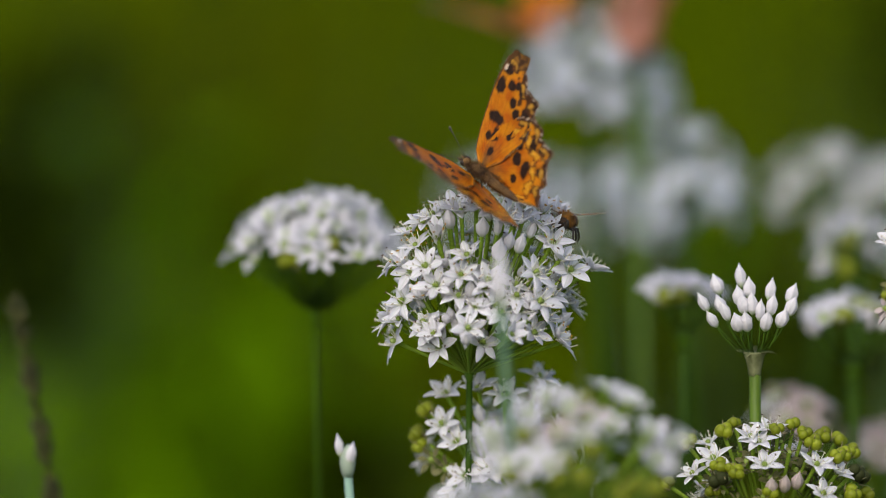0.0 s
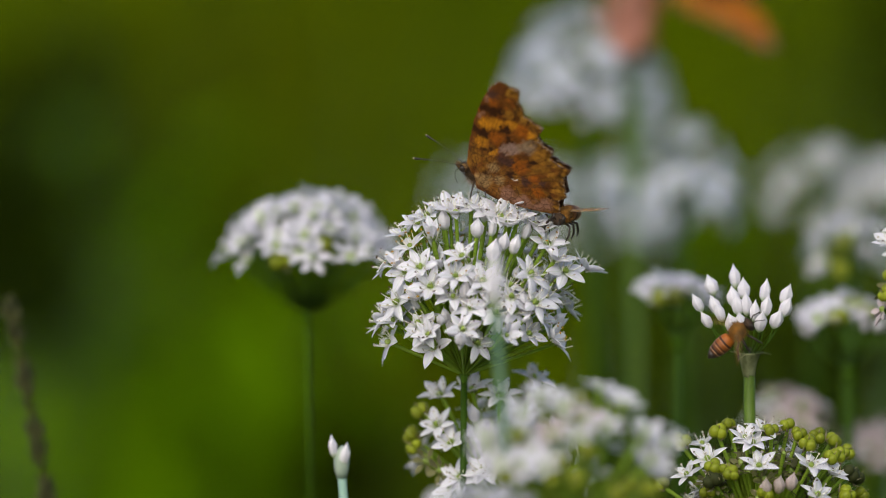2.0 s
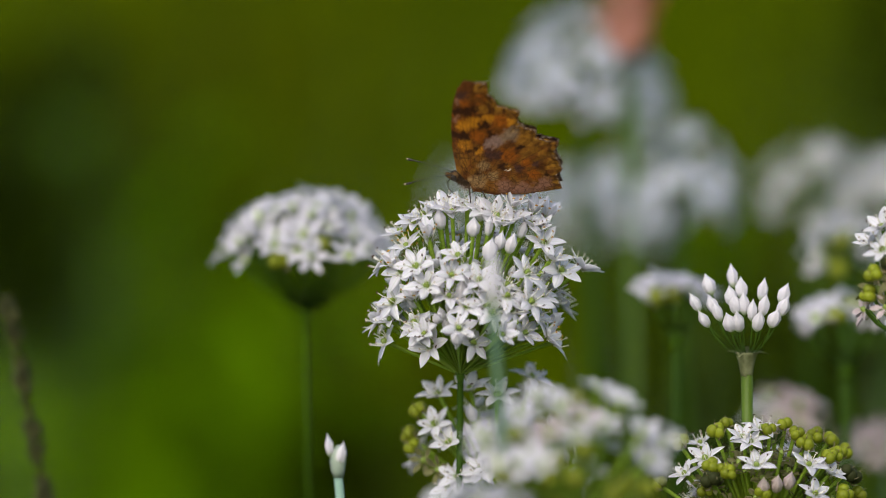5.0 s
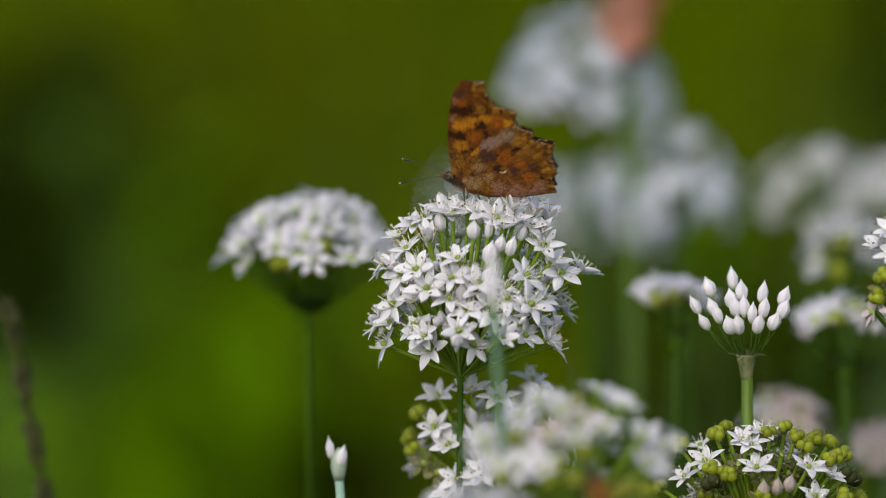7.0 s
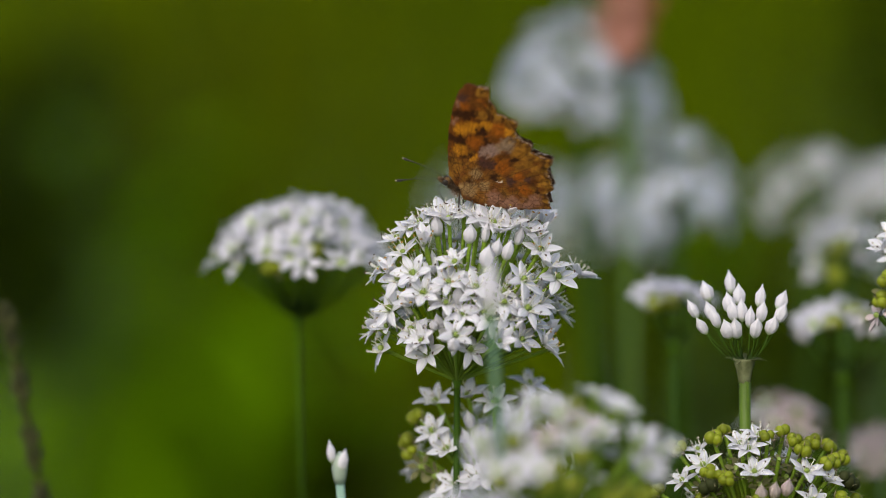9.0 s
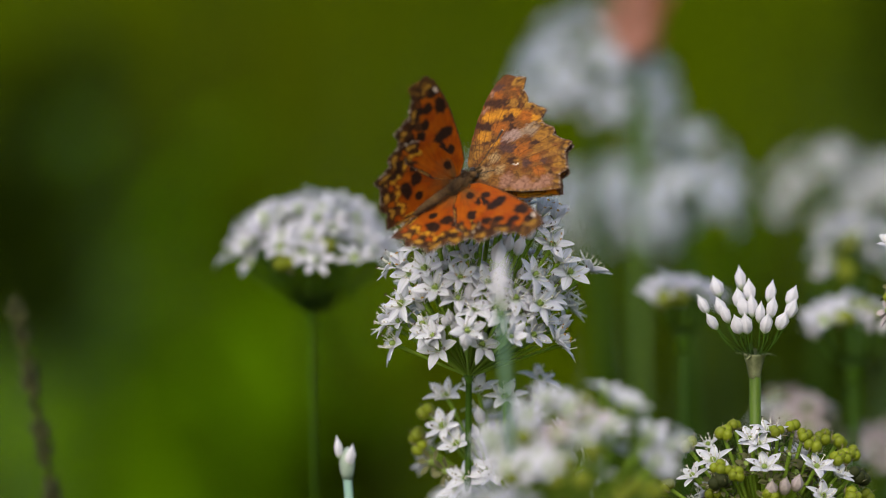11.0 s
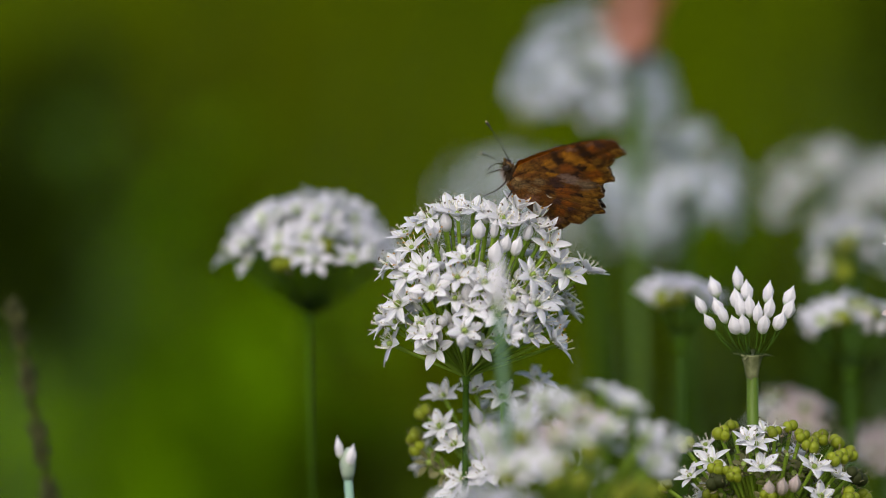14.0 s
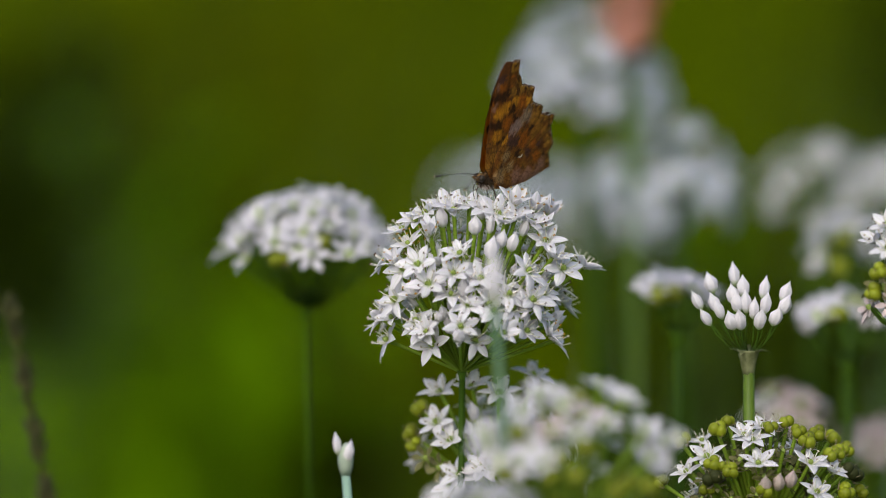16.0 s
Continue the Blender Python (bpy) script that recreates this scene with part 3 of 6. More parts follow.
def fruit_head():
    random.seed(22)
    ob = head("half-spent garlic chive head with green fruits and stars", at(0.069, -0.0669, 1.06), lean=(0.01, 0))
    SWAY["fruit"] = ob
    top = Vector(ob["top"])
    for p in [(-4.2, -5.6, 26.1), (-1.6, -11.4, 20.9), (-16.4, -3.6, 17.9), (9.6, -9.5, 20.7), (14.4, -7.5, 18.6), (-12.8, 2.0, 23.7), (-12.2, -5.8, 21.5), (10.9, -12.0, 14.9), (-2.6, -7.2, 25.3), (-0.0, -3.4, 27.8)]:
        star(ob, top + Vector(p) * MM, (0, -0.2, 0.3), random.uniform(0.15, 0.5), random.uniform(0.78, 0.9))
    for p in [(7.0, -4.4, 26.3), (8.9, -6.3, 24.3), (11.5, -1.1, 25.3), (14.7, 2.5, 23.7), (17.6, 2.3, 21.4), (15.7, -1.8, 21.5), (14.1, -5.3, 21.3), (-9.6, -0.3, 25.9), (-8.4, -10.5, 19.2), (-10.9, -8.4, 20.0), (-7.1, -11.2, 19.0), (1.6, -5.0, 27.0), (-17.3, 2.5, 23.4), (-21.2, 1.5, 14.4), (17.0, -7.6, 13.8), (20.5, 0.3, 12.6), (-7.1, 1.5, 27.3), (5.1, -2.3, 27.7)]:
        one(ob, top + Vector(p) * MM, random.choice(FRUITS[::2]), "fruit", random.uniform(0.62, 0.84), (random.uniform(-0.4, 0.4), random.uniform(-0.8, 0.2), 0))
    for p in [(19.2, -0.9, 16.3), (17.6, -4.0, 17.6), (-10.9, -10.4, 17.0)]:
        one(ob, top + Vector(p) * MM, FRUITS[1], "fruit", 0.85)
    for p in [(-0.2, -13.2, 15.0), (2.5, -13.0, 15.6), (5.0, -12.6, 16.2)]:
        one(ob, top + Vector(p) * MM, BUDS_PINK, "bud", random.uniform(0.9, 1.0), (0, 0, 0.4))
    for d in dome(210, 20.5 * MM, 82, 1.38, 0.04):
        d = d * random.uniform(0.78, 1.0)
        r = random.random()
        if r < 0.1 and d.y < -0.007:
            one(ob, top + d * 0.95, random.choice(FRUITS[::2]), "fruit", random.uniform(0.6, 0.95), (random.uniform(-0.5, 0.5), random.uniform(-0.6, 0.3), 0))
        elif r < 0.75:
            one(ob, top + d * random.uniform(0.82, 0.97), random.choice(SPENTS), "floret", random.uniform(0.35, 0.6), (random.uniform(-0.7, 0.7), random.uniform(-0.7, 0.7), random.uniform(-0.5, 0.5)))
        elif d.y > 0:
            star(ob, top + d * 0.9, (0, 0, 0.1), random.uniform(0.2, 0.9), 0.85)
    return ob


def bud_head():
    random.seed(23)
    ob = head("unopened garlic chive head of white buds", at(0.0662, -0.0245, 1.06), lean=(0.006, 0), stem_mat=LIGHTSTEM, stem_width=2.6, bract=0.9, deep_stalks=True)
    top = Vector(ob["top"])
    for p in [(-2.8, 3.5, 15.5), (-7.6, 2.2, 14.0), (-10.4, -0.8, 10.7), (-8.6, -3.7, 7.5), (-6.9, -1.2, 10.2), (-5.9, -2.5, 8.8), (-3.6, -4.5, 6.7), (-1.9, -4.5, 6.7), (-3.2, 0.1, 11.7), (-1.1, 1.4, 13.2), (-0.7, -1.4, 10.0), (0.8, -2.5, 8.8), (1.8, -4.3, 6.8), (3.1, 1.1, 12.8), (3.1, -1.6, 9.8), (4.9, -3.7, 7.5), (6.9, -1.7, 9.7), (7.3, 0.5, 12.2), (-2.4, -1.4, 10.1)]:
        one(ob, top + Vector(p) * MM, random.choice(BUDS[:3]), "bud", random.uniform(0.9, 1.06), (0, 0, 0.5), 0.42)
    return ob


def under_head():
    random.seed(24)
    ob = head("white garlic chive head below the larger one", at(0.012, -0.0573, 1.075), lean=(0.0, 0.01))
    top = Vector(ob["top"])
    for p in [(-12.9, -3.8, 25.1), (-13.7, -7.2, 19.0), (-10.6, -10.0, 15.5), (-0.1, -8.7, 25.6), (-6.0, -7.1, 26.7), (-8.6, -10.0, 8.0), (-4.0, -11.7, 9.7), (7.3, -2.0, 28.7), (-1.9, -11.9, 9.8), (3.2, -10.0, 5.7), (-10.6, -7.7, 5.5)]:
        star(ob, top + Vector(p) * MM, (0, -0.3, 0.2), random.uniform(0.1, 0.5), 0.95)
    for p in [(-18.5, 1.6, 14.8), (-16.5, 2.1, 20.1), (-17.5, 1.3, 12.5)]:
        one(ob, top + Vector(p) * MM, random.choice(FRUITS[::2]), "fruit", 0.85)
    for p in [(-5.3, -8.0, 20.0), (-6.2, -9.0, 16.8), (1.5, -9.5, 20.5), (5.0, -9.0, 16.0)]:
        one(ob, top + Vector(p) * MM, random.choice(BUDS), "bud", random.uniform(0.8, 0.95), (0, 0, 0.2))
    for p in [(-16.2, -2.5, 10.5), (-13.0, -6.0, 9.0), (6.5, -6.5, 25.5)]:
        one(ob, top + Vector(p) * MM, random.choice(SPENTS + FADEDS[:1]), "floret", 0.6, (random.uniform(-0.6, 0.6), -0.4, -0.4))
    for d in dome(30, 20 * MM, 80, 1.1, 0.08):
        if d.y > 0.0:
            star(ob, top + d, (0, 0, 0), random.uniform(0.15, 0.6), 0.95)
    return ob


def edge_head():
    random.seed(25)
    ob = head("half-spent garlic chive head with green capsules", at(0.1076, -0.0196, 1.048), lean=(0.01, 0.0), deep_stalks=True)
    top = Vector(ob["top"])
    for p in [(-11.3, -3.0, 24.0), (-7.4, -4.0, 26.5), (-11.5, -6.0, 19.5), (-7.0, -9.0, 21.0), (-13.0, 3.0, 20.0), (0.0, -8.0, 25.0), (5.0, -9.0, 22.0), (9.0, -4.0, 22.0), (12.0, 0.0, 17.0), (-3.0, -12.0, 17.0), (8.0, -11.0, 15.0)]:
        star(ob, top + Vector(p) * MM, (random.uniform(-0.5, 0.1), -0.4, 0.1), random.uniform(0.1, 0.6), 0.9)
    for p in [(-12.6, -7.0, 14.0), (-13.6, -5.0, 9.6), (-8.0, -9.5, 17.5), (-6.5, -11.0, 12.5), (-2.0, -12.0, 10.5), (5.0, -12.0, 12.5), (12.0, -6.0, 11.0), (14.0, 0.0, 8.0), (1.0, 4.0, 24.0)]:
        one(ob, top + Vector(p) * MM, random.choice(FRUITS[::2]), "fruit", random.uniform(0.85, 1.0), (-0.4, -0.5, 0), 0.8)
    one(ob, top + Vector((-9.5, -8.0, 16.0)) * MM, FRUITS[1], "fruit", 0.9, (0, -0.4, 0))
    for d in dome(46, 17 * MM, 80, 1.3, 0.1):
        one(ob, top + d * 0.9, random.choice(SPENTS + FADEDS[:1] + FARS[:1]), "floret", random.uniform(0.5, 0.75), (random.uniform(-0.6, 0.6), random.uniform(-0.6, 0.6), 0))
    return ob


def closed_bud(label, top_place, width, tall, mat=None, twin=False, stem_mat=None):
    """A young scape: a swollen, pointed bract that still wraps the buds, on a pale stem."""
    top_place = Vector(top_place)
    foot = Vector((top_place.x + 0.02, top_place.y - 0.004, 0))
    ob = thing("garlic_chive", foot, label, "flower", "garlic chives in bloom")
    bm = bmesh.new()
    tube(bm, [p - foot for p in stem_curve(foot, top_place - Vector((0, 0, tall)), (0.004, 0, 0))], [width * 0.26] * 11, 10)
    child("stem", to_mesh("stem", bm, stem_mat or PALESTEM), ob, Matrix())
    bm = bmesh.new()
    lathe(bm, [(0.3, 0), (0.42, 0.2), (0.5, 0.45), (0.46, 0.65), (0.3, 0.85), (0.05, 1.0)], 12, 0, 5, 0.12, Matrix.Diagonal((width, width, tall, 1)))
    child("bract", to_mesh("bract", bm, BUDWHITE if mat is None else mat), ob, Matrix.Translation(top_place - foot - Vector((0, 0, tall))))
    if twin:
        child("bud", BUDS[3], ob, Matrix.Translation(top_place - foot + Vector((-1.6, 0, -2.4)) * MM) @ Matrix.Rotation(-0.15, 4, "Y"))
        child("bud", BUDS[1], ob, Matrix.Translation(top_place - foot + Vector((0.2, -0.9, -4.0)) * MM) @ Matrix.Rotation(0.2, 4, "Y"))
    return ob


main_head()
bud_head()
fruit_head()
under_head()
SWAY["left"] = soft_head("flat-topped white garlic chive head on a thin stem", at(-0.0313, -0.0151, 1.125), 22.8 * MM, 58, 92, 1.10, green=0.08, buds=0.03, sizes=(0.66, 0.88), jitter=0.06, lean=(0.006, 0.0), stem_width=0.9, stem_mat=DARKSTEM, bract=0.5, fine=0.6, holes=((5.5, 14.0, 4.0), (8.0, 18.0, 2.4), (-9.5, 15.0, 2.0), (-3.5, 21.0, 1.6)))
placed_head("white garlic chive head, past its best, close to the lens", at(0.0250, -0.0590, 0.987),
    [(-9.5, 25.7), (-5.7, 28.6), (-1.1, 26.9), (3.0, 25.3), (6.4, 29.6), (11.0, 27.3), (-3.6, 22.7), (1.8, 21.9), (7.2, 23.6), (-10.7, 22.7), (-16.2, 19.0), (-13.7, 16.5), (-7.8, 19.0), (-5.3, 16.5), (-9.9, 16.5), (15.1, 22.3), (19.3, 19.8), (16.0, 16.9), (-16.4, 21.3)],
    [(2.2, 28.0), (-9.9, 21.5), (3.0, 19.0), (-1.6, 17.3), (15.1, 11.5), (1.4, 14.0), (-12.8, 14.0), (-3.6, 14.0), (11.4, 12.7), (8.5, 11.1)], 21.0, None, (3, 6), 0.76, (0, -0.45, 0.35), 14, 1, lean=(0.0, -0.01))
soft_head("white garlic chive head close to the lens", at(0.0057, -0.0626, 0.965), 12.5 * MM, 60, 22, 1.0, lean=(0.0, -0.02))
SWAY["thin"] = closed_bud("young garlic chive scape still wrapped in its bract", at(0.0100, -0.001, 0.972), 0.0033, 0.011, None, False, THINSTEM)
SWAY["twin"] = closed_bud("young garlic chive scape with two white buds", at(-0.0221, -0.0422, 1.035), 0.0036, 0.007, GREENBUD, True)
soft_head("small white garlic chive head behind", at(0.0538, -0.021, 1.125), 10.5 * MM, 42, 22, 1.1, lean=(0.0, 0.02), stem_width=2.4)
soft_head("white garlic chive head on a tall stem behind", at(0.0935, -0.0281, 1.13), 15.5 * MM, 48, 26, 0.95, buds=0.35, lean=(0.01, 0.02), stem_width=2.4)
soft_head("pinkish fading garlic chive head", at(0.08, -0.045, 1.15), 9.5 * MM, 66, 24, 0.9, FADEDS + FARS[:1], sizes=(0.7, 0.9), jitter=0.2, lean=(0.0, 0.02), stem_width=2)
soft_head("pinkish fading garlic chive head", at(0.1040, -0.0528, 1.17), 9 * MM, 70, 16, 1.0, FADEDS + FARS[:2], sizes=(0.7, 0.9), jitter=0.2, lean=(0.0, 0.02), stem_width=2)
FARLABEL = "pale white garlic chive head far behind the others"
soft_head(FARLABEL, at(0.0359, 0.0396, 1.258), 19.0 * MM, 112, 61, 1.0, sizes=(0.7, 1.0), mats=HAZEBLUES, jitter=0.2, lean=(0.02, 0.03))
soft_head(FARLABEL, at(0.06, 0.0111, 1.258), 14.8 * MM, 110, 36, 1.15, sizes=(0.7, 1.0), mats=HAZEBLUES, jitter=0.2, lean=(0.02, 0.03))
soft_head(FARLABEL, at(0.0178, 0.0085, 1.443), 16.7 * MM, 110, 36, 1.0, sizes=(0.7, 1.0), mats=HAZEBLUES, jitter=0.2, lean=(0.0, 0.03))
soft_head(FARLABEL, at(0.0454, 0.0065, 1.369), 14.8 * MM, 110, 44, 1.0, sizes=(0.7, 1.0), mats=HAZEBLUES, jitter=0.2, lean=(0.0, 0.03))
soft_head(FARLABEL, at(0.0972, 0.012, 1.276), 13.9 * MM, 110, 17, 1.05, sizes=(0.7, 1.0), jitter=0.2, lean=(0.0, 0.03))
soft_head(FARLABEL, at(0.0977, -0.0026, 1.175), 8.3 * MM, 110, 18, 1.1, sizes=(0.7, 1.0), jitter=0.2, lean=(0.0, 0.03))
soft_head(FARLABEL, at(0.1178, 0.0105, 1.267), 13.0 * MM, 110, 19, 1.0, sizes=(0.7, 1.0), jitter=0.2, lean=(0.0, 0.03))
SWAY["edge"] = edge_head()
for i, (p, q, w) in enumerate(((at(0.0463, -0.0207, 1.5), 0.0, 0.007), (at(0.1261, -0.0258, 1.4), 0.01, 0.007))):
    tall_blade("grey-green upright leaf of a garlic chive", (p.x + q, p.y), p, w, GREYGREEN, i)
for i, (p, q, w) in enumerate(((at(0.1454, 0.1089, 1.8), 0.0, 0.006), (at(0.143, 0.1163, 2), 0.02, 0.006))):
    tall_blade("tall bright green grass leaf", (p.x + q, p.y), p, w, GRASS, 10 + i)
tall_blade("olive leaf tip close to the lens", (0.058, 0.72), at(0.0520, -0.0375, 0.80), 0.016, OLIVE, 16)
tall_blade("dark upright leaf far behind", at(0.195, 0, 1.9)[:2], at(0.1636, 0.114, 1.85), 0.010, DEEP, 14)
seed_spike("olive grass ear out of focus", at(-0.1003, -0.0128, 1.12), 0.07, 0.09, EAR)


def plume(label, foot_tip, tall, width):
    """A salmon-pink plume flower of many small bracts on a stem."""
    p0 = Vector(foot_tip)
    foot = Vector((p0.x, p0.y, 0))
    ob = thing("plume_flower", foot, label, "flower")
    bm = bmesh.new()
    tube(bm, [(0, 0, 0), (0.003, 0, p0.z * 0.5), (0, 0, p0.z)], [0.002, 0.002, 0.0018], 7)
    child("stem", to_mesh("stem", bm, STEM), ob, Matrix())
    bm = bmesh.new()
    blade(bm, 0.008, 0.003, 0.2, 0.3, Matrix(), 0, 3)
    pink = to_mesh("bract", bm, SALMON)
    bm = bmesh.new()
    blade(bm, 0.008, 0.003, 0.2, 0.3, Matrix(), 0, 3)
    orange = to_mesh("bract", bm, RUSTY)
    rng = random.Random(2)
    for k in range(220):
        s, a = rng.random(), rng.uniform(0, 6.28)
        r = width * 0.5 * (0.4 + 0.6 * min(1, s * 2.5)) * rng.uniform(0.3, 1)
        m = Matrix.Translation((math.cos(a) * r, math.sin(a) * r, p0.z + tall * s)) @ Matrix.Rotation(a, 4, "Z") @ Matrix.Rotation(-rng.uniform(0.5, 1.2), 4, "Y")
        child("bract", orange if math.cos(a) > 0.45 else pink, ob, m)
    return ob


SALMON = shade("salmon_bract", (0.62, 0.30, 0.22), 0.8, 0.3, 300, 0.2, random_tone=0.2, bump=0)
RUSTY = shade("rusty_bract", (0.55, 0.22, 0.07), 0.8, 0.3, 300, 0.2, random_tone=0.2, bump=0)
plume("salmon-pink plume flower behind the white heads", at(0.0480, 0.0470, 1.245), 0.06, 0.020)


# ---- insects ----
def cloud(x, y, z=0.0):
    return noise.noise((x, y, z))


def lerp3(a, b, s):
    s = max(0.0, min(1.0, s))
    return tuple(p + (q - p) * s for p, q in zip(a, b))


# wing outlines in millimetres: behind the head, out from the hinge
FORE = [(3.0, 0), (0.6, 3.0), (-0.2, 7.5), (-0.8, 14.6), (-0.6, 20.5), (0.3, 25.0), (1.8, 27.3), (3.6, 27.0), (6.6, 27.2), (6.9, 24.2),
        (8.6, 22.2), (9.0, 21.0), (11.0, 20.6), (13.9, 19.6), (13.4, 17.2), (14.6, 15.8), (13.6, 13.4), (13.8, 11.4), (9.5, 4.2), (5.0, 0.3)]
HIND = [(3.0, 1.2), (2.8, 5.0), (5.6, 10.8), (9.6, 14.6), (14.2, 16.2), (15.6, 15.6), (17.4, 14.6), (17.6, 13.0), (19.6, 12.4), (22.6, 12.0),
        (21.6, 9.4), (22.3, 7.6), (23.6, 5.0), (22.2, 3.0), (23.8, -0.4), (20.5, -1.3), (15.8, -2.4), (9.0, -3.0), (4.4, -2.2)]
FORE_SPOTS = [(6, 16.4, 0.9, 1.0), (2.8, 11.6, 1.9, 1.1), (7.9, 14.5, 0.95, 1.05), (10.8, 15.7, 1.1, 1.5), (4.4, 8.3, 0.9, 1.3), (2.6, 7.2, 0.7, 0.9), (8.3, 10.3, 1.1, 1.3), (4.7, 4.4, 0.7, 0.9), (1.1, 18.4, 1.1, 1.5), (4.1, 19.6, 1.1, 1.0), (1.6, 22.2, 1.3, 0.8), (6.2, 20.4, 0.9, 0.8)]
HIND_SPOTS = [(12.1, 9, 1.0, 1.0), (12.6, 6, 1.1, 1.2), (15.7, 4.9, 1.0, 1.7), (15.9, 10.6, 1.0, 1.5), (13.3, 1.7, 0.8, 0.8)]


def inside_edge(outline, root):
    """The outline in many small steps, with ragged teeth away from the wing root."""
    pts = [Vector(p) for p in outline]
    dense = []
    for a, b in zip(pts, pts[1:] + pts[:1]):
        steps = max(2, int((b - a).length / 0.28))
        for k in range(steps):
            s = k / steps
            p = a.lerp(b, s)
            out = (p - Vector(root))
            if out.length > 9:
                p = p + out.normalized() * (0.16 * math.sin(math.pi * s) * math.sin(p.x * 2.9 + p.y * 2.3) + 0.22 * cloud(p.x * 1.3, p.y * 1.3, 5))
            dense.append(p)
    return dense


def wing_colour_top(x, y, edge, fore, deep):
    """Pigment of the upper side: orange with dark spots, a dark scalloped border and yellow crescents."""
    n, n2, n3 = cloud(x * 0.35, y * 0.35, 2), cloud(x * 0.8, y * 0.8, 6), cloud(x * 1.7, y * 1.7, 8)
    c = lerp3((0.42, 0.098, 0.001), (0.56, 0.20, 0.004), 0.45 + n + (edge - 0.5) * 0.9 + 0.4 * n2)
    if deep:
        c = lerp3((0.32, 0.055, 0.001), (0.42, 0.100, 0.002), 0.4 + n + 0.4 * n2)
    if edge < 0.34:
        c = lerp3((0.17, 0.075, 0.02), c, edge / 0.34 + 0.3 * n2)
    dark = lerp3((0.022, 0.010, 0.006), (0.13, 0.045, 0.010), 0.25 + 0.9 * n2)
    wobble = 0.28 * cloud(x * 0.9, y * 0.9, 9) + 0.12 * n3
    for sx, sy, rx, ry in FORE_SPOTS if fore else HIND_SPOTS:
        d = math.hypot((x - sx) / rx, (y - sy) / ry) * (0.74 if deep else 0.80) + wobble
        if d < 1.15:
            c = lerp3((0.022, 0.010, 0.006), c, (d - 0.85) / 0.3)
    if x > (5.0 if fore else 9) or y > 22.5:
        turn = math.atan2(y - (0.6 if fore else 0.2), x - (4.2 if fore else 5.8))
        u = turn * (2.35 if fore else 1.9) + 0.18 * n2
        u = u * 2 - math.floor(u * 2) - 0.5
        e = edge + 0.03 * n2 + 0.008 * n3
        inner = (0.80 if fore else 0.845) - (0.06 if deep else 0.0) - 0.07 * math.cos(6.28 * u)
        if not fore:
            d = math.hypot((e - 0.735) / 0.045, u / 0.40)
            c = lerp3((0.62, 0.30, 0.02), c, (d - 0.7) / 0.5)
            if 1.12 < d < 1.45 and e > 0.66:
                c = lerp3(c, dark, 0.85)
        c = lerp3(c, dark, (e - inner) / 0.03)
        d = math.hypot((e - 0.895) / 0.036, u / 0.27)
        c = lerp3((0.50, 0.25, 0.03), c, (d - 0.6) / 0.6) if d < 1.2 else c
        if e > 0.965:
            c = lerp3((0.085, 0.04, 0.02), (0.55, 0.46, 0.36), n3 * 2.2)
    if fore:
        # the dark tip with its ochre dabs and the pale mark before it
        c = lerp3(c, lerp3((0.055, 0.024, 0.010), (0.30, 0.14, 0.02), 0.15 + 1.4 * n2 + 0.5 * n3), (y - 24.0 + 1.6 * n) / 0.7)
        if math.hypot(x - 0.6, (y - 22.6) * 1.1) < 0.75 + 0.5 * n3:
            c = (0.66, 0.52, 0.42)
        if edge > 0.93 and x < 2.5:
            c = (0.09, 0.04, 0.012)
    return c


RUST, OCHRE, YELLOW, DARK, PLUM = (0.30, 0.085, 0.006), (0.275, 0.120, 0.014), (0.50, 0.20, 0.010), (0.040, 0.013, 0.004), (0.075, 0.032, 0.022)
PINK, SAND, LILAC, GREY, BARK = (0.29, 0.140, 0.085), (0.36, 0.215, 0.085), (0.29, 0.18, 0.14), (0.25, 0.165, 0.100), (0.115, 0.038, 0.008)
UNDER_FORE = [(BARK, 3.2, 26.0, 2.3), (OCHRE, 4.7, 25.0, 0.9), (PLUM, 1.3, 23.3, 1.3), (PINK, 0.4, 21.5, 0.8), (RUST, 1.9, 21.1, 1.2), (DARK, 2.3, 19.3, 1.5), (DARK, 4.3, 19.7, 1.1), (OCHRE, 5.9, 20.1, 1.2),
              (DARK, 0.5, 19.0, 1.0), (YELLOW, 1.7, 15.3, 1.4), (YELLOW, 4.1, 16.4, 1.6), (PINK, 0.1, 16.8, 0.8), (YELLOW, 7.3, 17.5, 1.4), (RUST, 9.8, 16.9, 1.7), (YELLOW, 12.2, 16.9, 1.2), (DARK, 6.2, 15.7, 1.1),
              (BARK, 9.6, 20.3, 1.9), (BARK, 12.5, 18.8, 1.4), (DARK, 1.8, 12.6, 1.6), (DARK, 0.2, 12.8, 0.9), (RUST, 5.1, 12.9, 1.7), (DARK, 7.4, 13.9, 0.8), (YELLOW, 2.3, 10.0, 1.6), (DARK, 3.2, 8.7, 0.6), (YELLOW, 5.6, 9.1, 1.1)]
